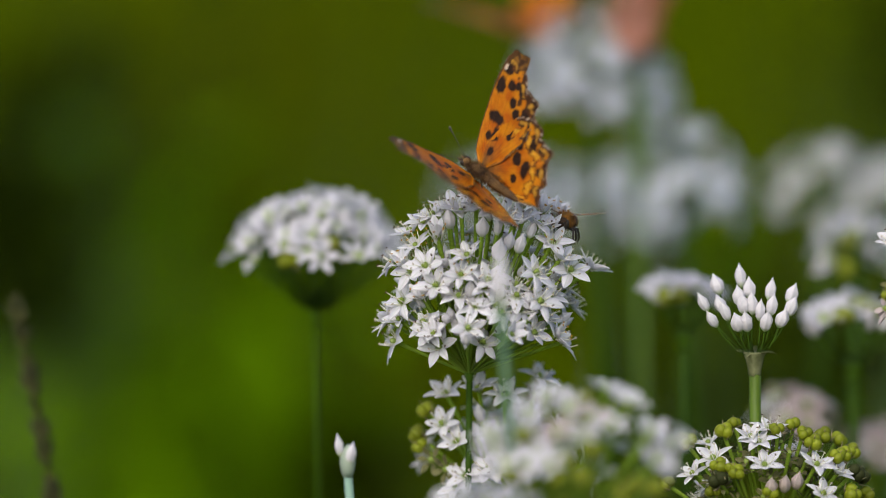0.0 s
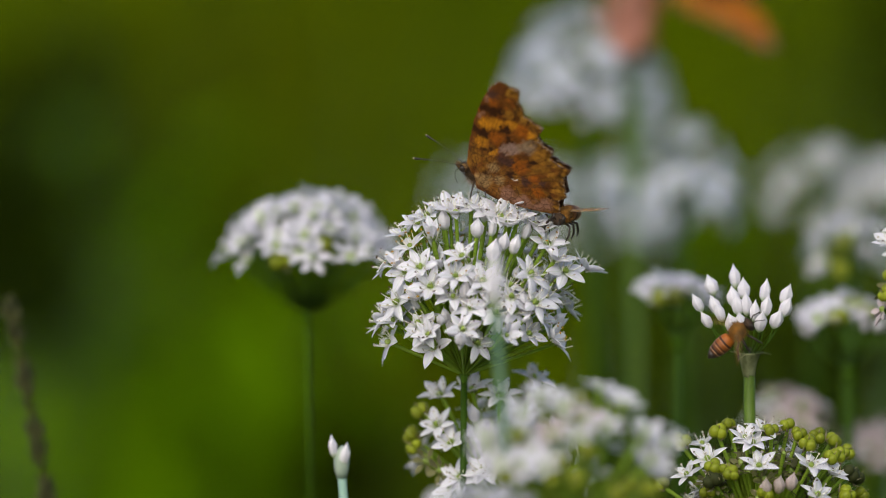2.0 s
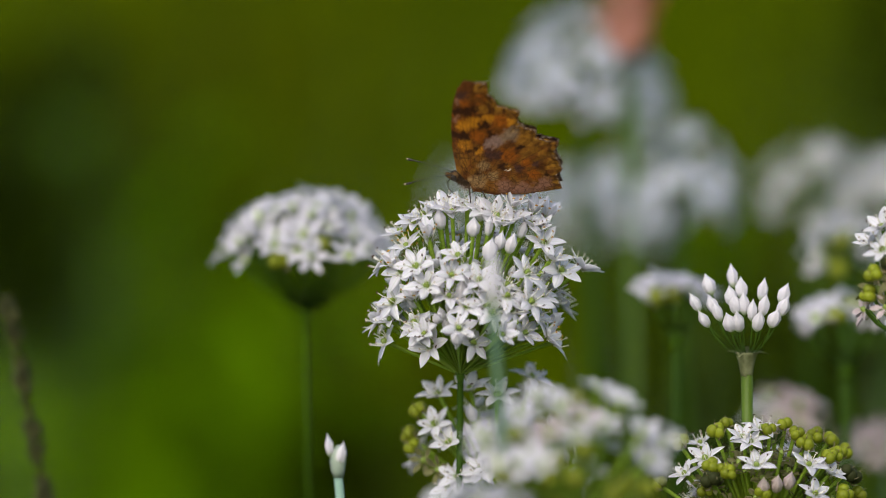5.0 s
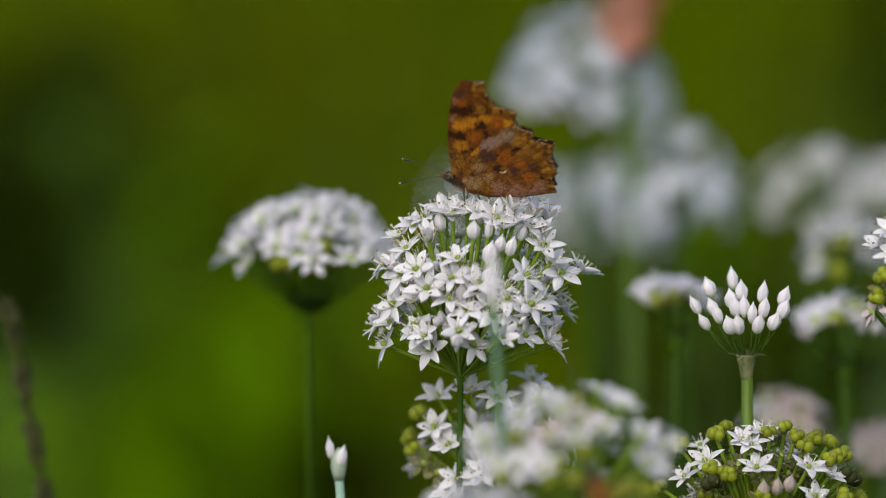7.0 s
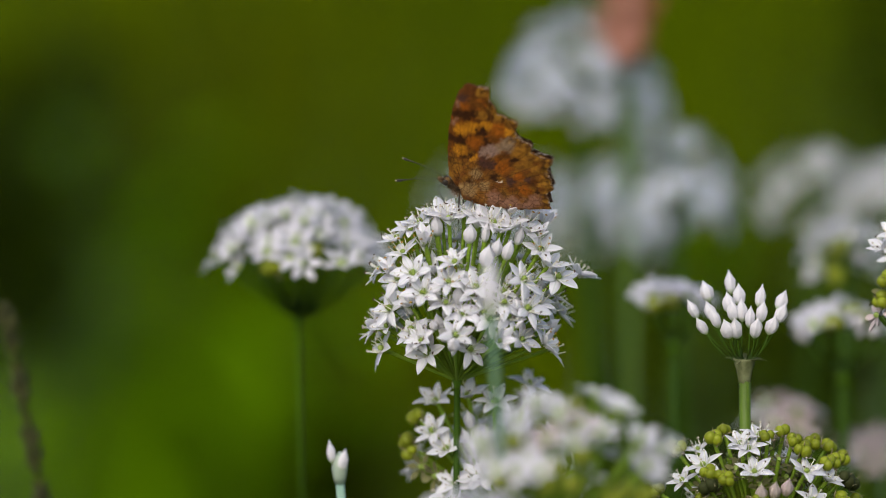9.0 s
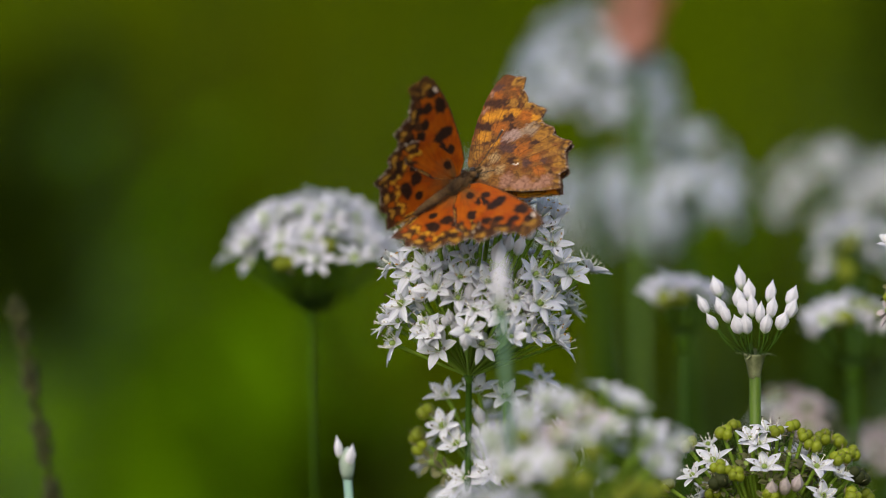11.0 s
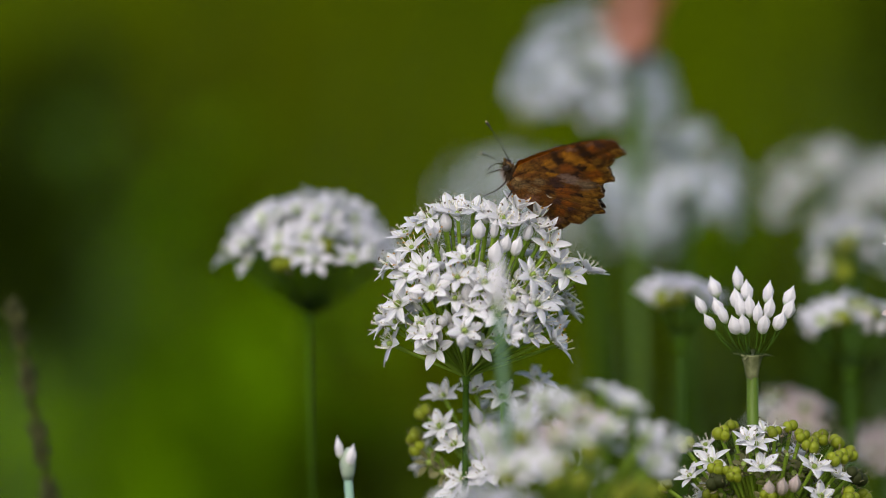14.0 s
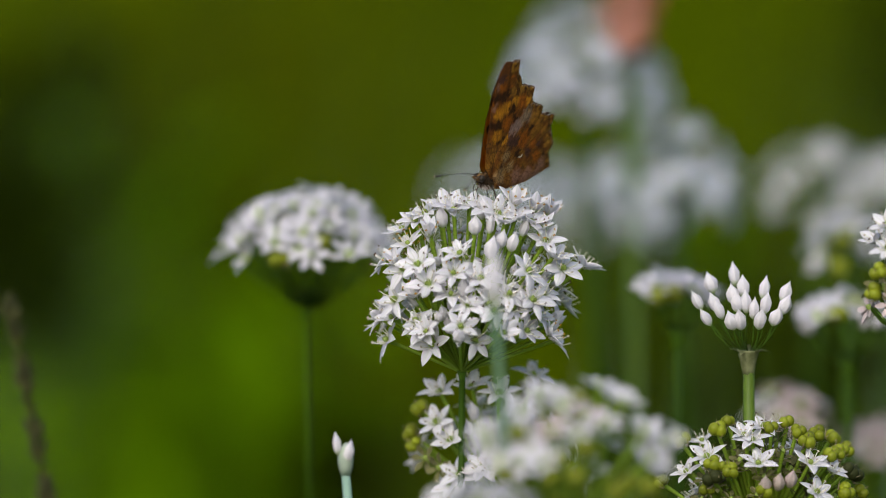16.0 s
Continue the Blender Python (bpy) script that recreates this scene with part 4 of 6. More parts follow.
UNDER_HIND = [(GREY, 12.2, 13.7, 1.7), (GREY, 10.4, 12.2, 1.0), (LILAC, 8.7, 11.6, 1.6), (LILAC, 7.4, 10.4, 0.9), (PLUM, 7.7, 8.1, 1.6), (PLUM, 9.6, 8.0, 1.3), (RUST, 12.0, 7.8, 1.8), (OCHRE, 15.3, 12.2, 1.9), (OCHRE, 17.2, 10.0, 1.3),
              (DARK, 14.2, 10.3, 0.8), (SAND, 6.4, 5.0, 1.4), (SAND, 5.2, 0.9, 1.8), (OCHRE, 2.5, 5.4, 1.5), (SAND, 8.4, 2.3, 1.2), (DARK, 10.3, 5.0, 1.0), (PLUM, 14.0, 4.7, 1.2), (RUST, 15.6, 6.2, 1.2), (RUST, 17.3, 3.2, 1.4),
              (PINK, 19.9, 1.1, 1.5), (PLUM, 17.6, 6.1, 0.9), (DARK, 19.8, 3.2, 0.8), (OCHRE, 19.1, 8.9, 1.0), (OCHRE, 21.1, 5.7, 1.2), (OCHRE, 22.4, 1.6, 0.8), (GREY, 21.4, 8.3, 0.7), (PINK, 14.7, -0.9, 2.1), (PINK, 11.0, -0.3, 1.9), (PINK, 18.3, -0.9, 1.7), (DARK, 20.7, 10.4, 0.7)]


def wing_colour_under(x, y, edge, fore, ridge):
    """Pigment of the under side, one bark-like pattern across both wings: ochre, rust, lilac-grey and dark patches."""
    n1, n2 = cloud(x * 0.5, y * 0.5, 11), cloud(x * 0.5, y * 0.5, 21)
    m1, m2 = cloud(x * 1.3, y * 1.3, 12), cloud(x * 1.3, y * 1.3, 22)
    n3 = cloud(x * 2.6, y * 2.6, 31)
    wx, wy = x + 0.7 * n1 + 0.75 * m1 + 0.2 * n3, y + 0.7 * n2 + 0.75 * m2
    c = lerp3(OCHRE, (0.15, 0.050, 0.008), 0.7 + 1.4 * n1)
    if y > 8 and x < 13:
        c = lerp3(c, (0.13, 0.042, 0.006), min(0.85, (y - 8) * 0.25))
        c = lerp3(c, RUST, (m2 + 0.6 * n1 - 0.10) * 2.0)
    c = lerp3(c, DARK, (n2 + 0.3 * m1 - 0.06) * 1.6)
    for colour, px, py, r in UNDER_FORE + UNDER_HIND:
        d = math.hypot(wx - px, wy - py) / r
        if d < 1.3:
            c = lerp3(lerp3(colour, DARK, (m2 + 0.5 * n3 - 0.22) * 0.9), c, (d - 0.65) * 1.7)
    if edge > 0.86 and x > 4:  # scalloped border of ochre cells
        c = lerp3(c, lerp3(DARK, (0.36, 0.18, 0.02), 0.5 + 1.5 * m1 + 0.6 * n1), (edge - 0.86) * 7)
    if edge > 0.982 and x > 4:
        c = lerp3((0.11, 0.05, 0.02), (0.42, 0.33, 0.24), n3 * 2)
    if not fore:
        cx, cy = x - 11.7, y - 4.4
        r = math.hypot(cx, cy * 1.3)
        if abs(r - 0.55) < 0.12 and (cx * 0.3 - cy) > 0.0:
            c = (0.74, 0.66, 0.52)
    if ridge < 0.08 and 0.12 < edge < 0.95:
        c = lerp3(c, DARK, 0.5)
    return tuple(max(0.003, v * (1.12 + 0.45 * n3 + 0.35 * m1)) for v in c)


def scale_material():
    """Powdery wing scales: the pigment comes with the mesh, the grain from noise."""
    m = bpy.data.materials.new("wing_scales")
    m.use_nodes = True
    n, l = m.node_tree.nodes, m.node_tree.links
    b = n["Principled BSDF"]
    col = n.new("ShaderNodeVertexColor")
    col.layer_name = "pigment"
    tc, ns = n.new("ShaderNodeTexCoord"), n.new("ShaderNodeTexNoise")
    ns.inputs["Scale"].default_value = 3500
    l.new(tc.outputs["Object"], ns.inputs["Vector"])
    mr = n.new("ShaderNodeMapRange")
    mr.inputs["To Min"].default_value, mr.inputs["To Max"].default_value = 0.75, 1.25
    l.new(ns.outputs["Fac"], mr.inputs["Value"])
    sc = n.new("ShaderNodeVectorMath")
    sc.operation = "SCALE"
    l.new(col.outputs["Color"], sc.inputs[0])
    l.new(mr.outputs["Result"], sc.inputs["Scale"])
    # fine dark cracks, where the pigment allows them
    vor, cr, cm, dk = n.new("ShaderNodeTexVoronoi"), n.new("ShaderNodeMapRange"), n.new("ShaderNodeMath"), n.new("ShaderNodeMix")
    vor.feature = "DISTANCE_TO_EDGE"
    vor.inputs["Scale"].default_value = 520
    warp, wsum = n.new("ShaderNodeTexNoise"), n.new("ShaderNodeMix")
    warp.inputs["Scale"].default_value = 500
    wsum.data_type = "VECTOR"
    wsum.inputs["Factor"].default_value = 0.0012
    l.new(tc.outputs["Object"], warp.inputs["Vector"])
    l.new(tc.outputs["Object"], wsum.inputs["A"])
    l.new(warp.outputs["Color"], wsum.inputs["B"])
    l.new(wsum.outputs["Result"], vor.inputs["Vector"])
    cr.inputs["From Min"].default_value, cr.inputs["From Max"].default_value = 0.012, 0.06
    cr.inputs["To Min"].default_value, cr.inputs["To Max"].default_value = 0.7, 0.0
    l.new(vor.outputs["Distance"], cr.inputs["Value"])
    cm.operation = "MULTIPLY"
    l.new(cr.outputs["Result"], cm.inputs[0])
    l.new(col.outputs["Alpha"], cm.inputs[1])
    dk.data_type = "RGBA"
    dk.inputs["B"].default_value = (0.05, 0.02, 0.006, 1)
    l.new(cm.outputs[0], dk.inputs["Factor"])
    l.new(sc.outputs[0], dk.inputs["A"])
    l.new(dk.outputs["Result"], b.inputs["Base Color"])
    b.inputs["Roughness"].default_value = 0.55
    b.inputs["Specular IOR Level"].default_value = 0.2
    b.inputs["Sheen Weight"].default_value = 0.0
    bp = n.new("ShaderNodeBump")
    bp.inputs["Strength"].default_value, bp.inputs["Distance"].default_value = 0.25, 0.0001
    l.new(ns.outputs["Fac"], bp.inputs["Height"])
    l.new(bp.outputs["Normal"], b.inputs["Normal"])
    tl, ms = n.new("ShaderNodeBsdfTranslucent"), n.new("ShaderNodeMixShader")
    l.new(sc.outputs[0], tl.inputs["Color"])
    ms.inputs["Fac"].default_value = 0.2
    l.new(b.outputs[0], ms.inputs[1])
    l.new(tl.outputs[0], ms.inputs[2])
    l.new(ms.outputs[0], n["Material Output"].inputs["Surface"])
    return m


def wing_mesh(outline, root, fore, side, mat, deep=False, fresh=False):
    """A thin wing, flat at z = 0, reaching out along side * y; the two faces carry their own pigment."""
    dense = inside_edge(outline, root)
    rings = 64 if fore else 56
    root = Vector(root)
    verts, cols, faces = [], [], []
    veins = [(k - 4.5) * 0.16 + 0.05 * math.sin(k * 5.3) for k in range(10)]
    axis = math.atan2(18 - root.y, (3.5 if fore else 15) - root.x)
    for face in (1, -1):
        start = len(verts)
        for j in range(rings + 1):
            s = (j / rings) ** 0.8
            for p in dense:
                q = root.lerp(p, s)
                a = math.atan2(q.y - root.y, q.x - root.x) - axis
                reach = (q - root).length
                ridge = min(abs(a - v) for v in veins) * reach
                camber = -0.35 * math.sin(math.pi * s) + 0.07 * math.cos(min(1.5, ridge) * 3) * s + 0.2 * cloud(q.x * 0.12, q.y * 0.12, 7)
                verts.append((-q.x * MM, side * q.y * MM, (camber + face * 0.045 * (1 if j < rings else 0.2)) * MM))
                c = wing_colour_top(q.x, q.y, s, fore, deep) if face > 0 else wing_colour_under(q.x, q.y, s, fore, ridge)
                if face < 0 and fresh:  # a fresher insect: more orange below
                    c = (c[0] * 1.35, c[1] * 1.05, c[2] * 0.4)
                if face > 0 and ridge < 0.07 and s > 0.15:
                    c = lerp3(c, (0.06, 0.025, 0.008), 0.3)
                cracked = max(0.0, min(1.0, (12.5 - q.y * 0.75 - q.x * 0.28) * 0.16)) if face < 0 else 0.0
                cols.append((*c, cracked))
        n = len(dense)
        for j in range(rings):
            for i in range(n):
                a, b = start + j * n + i, start + j * n + (i + 1) % n
                faces.append((a, b, b + n, a + n) if (face * side > 0) else (a, a + n, b + n, b))
    n, m = len(dense), len(verts) // 2
    for i in range(n):
        a, b = rings * n + i, rings * n + (i + 1) % n
        faces.append((a, b, m + b, m + a))
    me = bpy.data.meshes.new("forewing" if fore else "hindwing")
    me.from_pydata(verts, [], faces)
    att = me.color_attributes.new("pigment", "FLOAT_COLOR", "POINT")
    att.data.foreach_set("color", np.array(cols, dtype=np.float32).ravel())
    me.polygons.foreach_set("use_smooth", [True] * len(me.polygons))
    me.materials.append(mat)
    me.update()
    return me


FUR = shade("brown_fur", (0.14, 0.078, 0.026), 0.9, 0.5, 1500, bump=0.8, tint=(0.045, 0.026, 0.014))
CHEST = shade("chest_hair", (0.55, 0.46, 0.40), 0.9, 0.3, 1500)
DARKCHITIN = shade("dark_chitin", (0.03, 0.022, 0.016), 0.4, 0.3, 1500)
LEG = shade("leg_brown", (0.06, 0.045, 0.035), 0.5, 0.3, 1500)
AMBER = shade("amber_abdomen", (0.07, 0.025, 0.012), 0.45, 0.4, 1200, spec=0.4, tip=((0.34, 0.085, 0.006), 0.45, 0.85, "Z"))
BROWNBAND = shade("brown_band", (0.035, 0.014, 0.007), 0.5, 0.3, 1200)
BEEFUR = shade("tawny_fur", (0.30, 0.13, 0.018), 0.9, 0.5, 1500, bump=0.9, tint=(0.08, 0.045, 0.012))
ANTENNATIP = shade("antenna_tip", (0.55, 0.45, 0.28), 0.6, 0.2, 1500)
PALEBAND = shade("pale_band", (0.36, 0.22, 0.12), 0.7, 0.3, 1500)
CLEARWING = shade("bee_wing", (0.34, 0.19, 0.055), 0.25, 0.3, 600, spec=0.5)
FASTWING = CLEARWING.copy()
FASTWING.name = "bee_wing_in_flight"
FASTWING.node_tree.nodes["Principled BSDF"].inputs["Alpha"].default_value = 0.05
CLEARWING.node_tree.nodes["Principled BSDF"].inputs["Alpha"].default_value = 0.38
DARKFUR = shade("dark_fur", (0.06, 0.035, 0.018), 0.9, 0.5, 1500, bump=0.9)
DARKBELLY = shade("dark_belly", (0.06, 0.022, 0.012), 0.45, 0.4, 1200, spec=0.4, tip=((0.15, 0.050, 0.010), 0.1, 0.5, "Z"))
RINGED = shade("ringed_belly", (0.05, 0.020, 0.010), 0.45, 0.4, 1200, spec=0.3, tip=((0.30, 0.085, 0.006), 0.1, 0.8, "Z"))
WHITEWING = shade("white_wing", (0.80, 0.80, 0.72), 0.6, 0.08, 300, 0.3)
SCALES = scale_material()
WINGS, DEEPWINGS, FRESHWINGS = {}, {}, {}
for fore, outline, root in ((True, FORE, (4.2, 0.6)), (False, HIND, (5.8, 0.2))):
    for side in (1, -1):
        WINGS[fore, side] = wing_mesh(outline, root, fore, side, SCALES)
        DEEPWINGS[fore, side] = wing_mesh(outline, root, fore, side, SCALES, True, True)
        FRESHWINGS[fore, side] = wing_mesh(outline, root, fore, side, SCALES, False, True)


def ball(bm, centre, radii, slot=0, u=14, v=10, m=Matrix()):
    bmesh.ops.create_uvsphere(bm, u_segments=u, v_segments=v, radius=1.0, matrix=m @ Matrix.Translation(centre) @ Matrix.Diagonal((*radii, 1)))


def fur(bm, centre, radii, count, length, rng, back=0.5):
    """Short hairs that stand out of an egg-shaped body."""
    for k in range(count):
        d = Vector((rng.gauss(0, 1), rng.gauss(0, 1), rng.gauss(0, 1))).normalized()
        p = Vector(centre) + Vector((d.x * radii[0], d.y * radii[1], d.z * radii[2]))
        e = p + (d + Vector((-back, 0, 0))).normalized() * length * rng.uniform(0.6, 1.2)
        w = d.cross(Vector((0.3, 0.5, 0.8))).normalized() * length * 0.06
        bm.faces.new([bm.verts.new(p - w), bm.verts.new(p + w), bm.verts.new(e)])


def butterfly(label, group="", wings=None):
    """A comma butterfly; its origin is between the antennae, +x ahead, +z up."""
    rng = random.Random(5)
    ob = thing("butterfly", (0, 0, 0), label, "butterfly", group)
    bm = bmesh.new()
    ball(bm, (-4.0 * MM, 0, -1.1 * MM), (3.1 * MM, 1.25 * MM, 1.6 * MM))
    fur(bm, (-4.0 * MM, 0, -1.1 * MM), (3.1 * MM, 1.25 * MM, 1.6 * MM), 900, 1.25 * MM, rng)
    child("thorax", to_mesh("thorax", bm, FUR), ob, Matrix())
    bm = bmesh.new()
    for k in range(260):
        d = Vector((rng.uniform(-0.8, 1.0), rng.uniform(-0.8, 0.8), -1)).normalized()
        p = Vector((-3.6 + d.x * 2.6, d.y * 1.25, -1.1 + d.z * 1.5)) * MM
        w = d.cross(Vector((0.3, 0.5, 0.8))).normalized() * 0.09 * MM
        bm.faces.new([bm.verts.new(p - w), bm.verts.new(p + w), bm.verts.new(p + (d + Vector((-0.3, 0, 0))) * rng.uniform(0.9, 1.6) * MM)])
    child("chest_hair", to_mesh("chest_hair", bm, CHEST), ob, Matrix(), "pale greyish chest hair")
    bm = bmesh.new()
    prof = [(0.4, 0), (0.95, 1.0), (1.1, 3.0), (1.05, 5.0), (0.95, 7.0), (0.75, 9.0), (0.45, 10.4), (0.1, 11.0)]
    dense = []
    for (r0, h0), (r1, h1) in zip(prof, prof[1:]):
        for s in (0, 0.33, 0.66):
            dense.append(((r0 + (r1 - r0) * s) * (0.93 if s == 0 else 1.0) * MM, (h0 + (h1 - h0) * s) * MM))
    lathe(bm, dense + [(0.05 * MM, 11 * MM)], 12)
    fur(bm, (0, 0, 3.4 * MM), (1.3 * MM, 1.3 * MM, 4.2 * MM), 520, 1.0 * MM, rng, 0)
    child("abdomen", to_mesh("abdomen", bm, FUR), ob, Matrix.Translation((-6.4 * MM, 0, -1.3 * MM)) @ Matrix.Rotation(radians(-94), 4, "Y"))
    bm = bmesh.new()
    ball(bm, (-0.4 * MM, 0, -0.4 * MM), (0.95 * MM, 1.0 * MM, 0.95 * MM))
    fur(bm, (-0.4 * MM, 0, -0.4 * MM), (1.1 * MM, 1.1 * MM, 1.1 * MM), 140, 0.4 * MM, rng)
    hd = child("head", to_mesh("head", bm, FUR), ob, Matrix())
    for s in (1, -1):
        bm = bmesh.new()
        ball(bm, (0, 0, 0), (0.7 * MM, 0.5 * MM, 0.75 * MM))
        child("eye", to_mesh("eye", bm, DARKCHITIN), hd, Matrix.Translation((-0.1 * MM, s * 0.85 * MM, -0.3 * MM)))
        bm = bmesh.new()
        tube(bm, [(0.2 * MM, 0, -0.8 * MM), (1.2 * MM, 0, -0.2 * MM), (1.9 * MM, 0, 0.2 * MM)], [0.38 * MM, 0.36 * MM, 0.08 * MM], 6)
        child("palp", to_mesh("palp", bm, FUR), hd, Matrix.Translation((0, s * 0.4 * MM, 0)))
        bm = bmesh.new()
        tube(bm, [(0, 0, 0), (4 * MM, 0, 0.3 * MM), (7.6 * MM, 0, 0.2 * MM), (9.4 * MM, 0, 0.0 * MM), (10.2 * MM, 0, -0.1 * MM), (10.8 * MM, 0, -0.1 * MM)], [0.11 * MM, 0.085 * MM, 0.09 * MM, 0.16 * MM, 0.29 * MM, 0.24 * MM], 6)
        an = child("antenna", to_mesh("antenna", bm, DARKCHITIN), ob, Matrix.Translation((0, s * 0.4 * MM, 0.3 * MM)) @ Matrix.Rotation(s * 0.36, 4, "Z"))
        bm = bmesh.new()
        ball(bm, (10.9 * MM, 0, -0.1 * MM), (0.22 * MM, 0.2 * MM, 0.2 * MM), 0, 8, 6)
        child("antenna_tip", to_mesh("antenna_tip", bm, ANTENNATIP), an, Matrix(), "pale tip")
    bm = bmesh.new()
    tube(bm, [(0.5 * MM, 0, -1.0 * MM), (1.3 * MM, 0, -2.2 * MM), (0.9 * MM, 0, -4.0 * MM), (-0.2 * MM, 0, -5.6 * MM)], [0.16 * MM, 0.13 * MM, 0.11 * MM, 0.08 * MM], 6)
    child("proboscis", to_mesh("proboscis", bm, DARKCHITIN), ob, Matrix())
    for k, x in enumerate((-3.4, -5.6)):
        for s in (1, -1):
            bm = bmesh.new()
            fwd = -0.5 if k == 0 else -2.0
            tube(bm, [(0, 0, 0), (fwd * 0.6 * MM, s * 1.4 * MM, -1.2 * MM), (fwd * 1.1 * MM, s * 2.2 * MM, -3.2 * MM), (fwd * 1.9 * MM, s * 2.4 * MM, -6.6 * MM)], [0.22 * MM, 0.17 * MM, 0.12 * MM, 0.09 * MM], 6)
            child("leg", to_mesh("leg", bm, LEG), ob, Matrix.Translation((x * MM, s * 0.7 * MM, -2.2 * MM)))
    pair = {}
    for (fore, side), me in (wings or WINGS).items():
        w = child("forewing" if fore else "hindwing", me, ob, Matrix())
        pair[fore, side] = w
    return ob, pair


def wing_pose(fore, side, lift, twist=0.0):
    """lift: degrees above level on that side. The hind wing lies outside the fore wing."""
    hinge = Matrix.Translation((0, side * (0.9 if fore else 1.3) * MM, -1.0 * MM))
    return hinge @ Matrix.Rotation(radians(side * lift), 4, "X") @ Matrix.Rotation(radians(twist), 4, "Y")


def white_wings():
    out = {}
    for fore, outline in ((True, [(3, 0), (0, 12), (-1, 24), (3, 28), (9, 22), (11, 14), (9, 5)]), (False, [(5, 0), (8, 14), (14, 18), (21, 13), (22, 5), (17, -2), (9, -2)])):
        for side in (1, -1):
            bm = bmesh.new()
            top = [bm.verts.new((-x * MM, side * y * MM, 0.05 * MM)) for x, y in outline]
            bot = [bm.verts.new((-x * MM, side * y * MM, -0.05 * MM)) for x, y in outline]
            bm.faces.new(top), bm.faces.new(bot[::-1])
            for i in range(len(top)):
                bm.faces.new((top[i], top[i - 1], bot[i - 1], bot[i]))
            bmesh.ops.triangulate(bm, faces=bm.faces)
            out[fore, side] = to_mesh("forewing" if fore else "hindwing", bm, WHITEWING, False)
    return out


def bee(label, belly, wing_mat, coat=None):
    """A honeybee, 12 mm long; origin at the thorax, +x ahead, +z up."""
    rng = random.Random(8)
    ob = thing("honeybee", (0, 0, 0), label, "bee", "honeybees at the flowers")
    bm = bmesh.new()
    ball(bm, (0, 0, 0), (2.0 * MM, 1.75 * MM, 1.75 * MM))
    fur(bm, (0, 0, 0), (2.0 * MM, 1.75 * MM, 1.75 * MM), 800, 0.9 * MM, rng)
    child("thorax", to_mesh("thorax", bm, coat or BEEFUR), ob, Matrix())
    ab = Matrix.Translation((-1.7 * MM, 0, -0.2 * MM)) @ Matrix.Rotation(radians(-98), 4, "Y")
    bm = bmesh.new()
    lathe(bm, [(0.5 * MM, 0), (1.5 * MM, 0.7 * MM), (1.82 * MM, 2.2 * MM), (1.78 * MM, 3.4 * MM), (1.55 * MM, 4.4 * MM), (1.1 * MM, 5.6 * MM), (0.5 * MM, 6.6 * MM), (0.1 * MM, 7.0 * MM)], 16)
    a = child("abdomen", to_mesh("abdomen", bm, belly), ob, ab)
    for h, r, w in ((2.0, 1.86, 0.28), (3.3, 1.82, 0.34), (4.4, 1.6, 0.45)):
        bm = bmesh.new()
        lathe(bm, [(r * 0.94 * MM, (h - w) * MM), (r * MM, h * MM), (r * 0.93 * MM, (h + w) * MM)], 16)
        child("stripe", to_mesh("stripe", bm, BROWNBAND), a, Matrix())
        bm = bmesh.new()
        lathe(bm, [(r * 0.98 * MM, (h + w) * MM), (r * 0.985 * MM, (h + w + 0.08) * MM), (r * 0.93 * MM, (h + w + 0.16) * MM)], 16)
        child("hair_band", to_mesh("hair_band", bm, PALEBAND), a, Matrix())
    bm = bmesh.new()
    lathe(bm, [(1.35 * MM, 5.4 * MM), (0.75 * MM, 6.4 * MM), (0.05 * MM, 7.15 * MM)], 12)
    child("tail", to_mesh("tail", bm, DARKCHITIN), a, Matrix())
    bm = bmesh.new()
    ball(bm, (0, 0, 0), (0.95 * MM, 1.45 * MM, 1.45 * MM))
    fur(bm, (0, 0, 0), (0.95 * MM, 1.4 * MM, 1.4 * MM), 120, 0.45 * MM, rng)
    hd = child("head", to_mesh("head", bm, DARKFUR), ob, Matrix.Translation((2.7 * MM, 0, -0.5 * MM)))
    for s in (1, -1):
        bm = bmesh.new()
        ball(bm, (0, 0, 0), (0.55 * MM, 0.5 * MM, 1.05 * MM))
        child("eye", to_mesh("eye", bm, DARKCHITIN), hd, Matrix.Translation((0.25 * MM, s * 1.15 * MM, 0.1 * MM)))
        bm = bmesh.new()
        tube(bm, [(0, 0, 0), (1.0 * MM, s * 0.5 * MM, 0.4 * MM), (2.6 * MM, s * 1.0 * MM, -0.5 * MM)], [0.13 * MM, 0.13 * MM, 0.11 * MM], 6)
        child("antenna", to_mesh("antenna", bm, DARKCHITIN), hd, Matrix.Translation((0.8 * MM, s * 0.4 * MM, 0.2 * MM)))
        for k, (x, f) in enumerate(((1.0, 1.2), (-0.2, -0.4), (-1.0, -2.2))):
            bm = bmesh.new()
            tube(bm, [(0, 0, 0), (f * 0.6 * MM, s * 1.5 * MM, -0.3 * MM), (f * MM, s * 1.9 * MM, -2.0 * MM), (f * 1.35 * MM, s * 1.6 * MM, -3.6 * MM)], [0.24 * MM, 0.28 * MM, 0.26 * MM, 0.12 * MM], 6)
            child("leg", to_mesh("leg", bm, DARKCHITIN), ob, Matrix.Translation((x * MM, s * 1.0 * MM, -1.4 * MM)))
    wings = []
    for s in (1, -1):
        for n, ln, wd, off, yaw in (("forewing", 8.8, 2.2, 0.6, 62), ("hindwing", 6.0, 1.5, -0.3, 48)):
            bm = bmesh.new()
            blade(bm, ln * MM, wd * MM, 0.03, 0.05, Matrix(), 0, 8, 0.00004, 0.55)
            w = child(n, to_mesh(n, bm, wing_mat), ob, Matrix())
            wings.append((w, s, off, yaw))
    return ob, wings


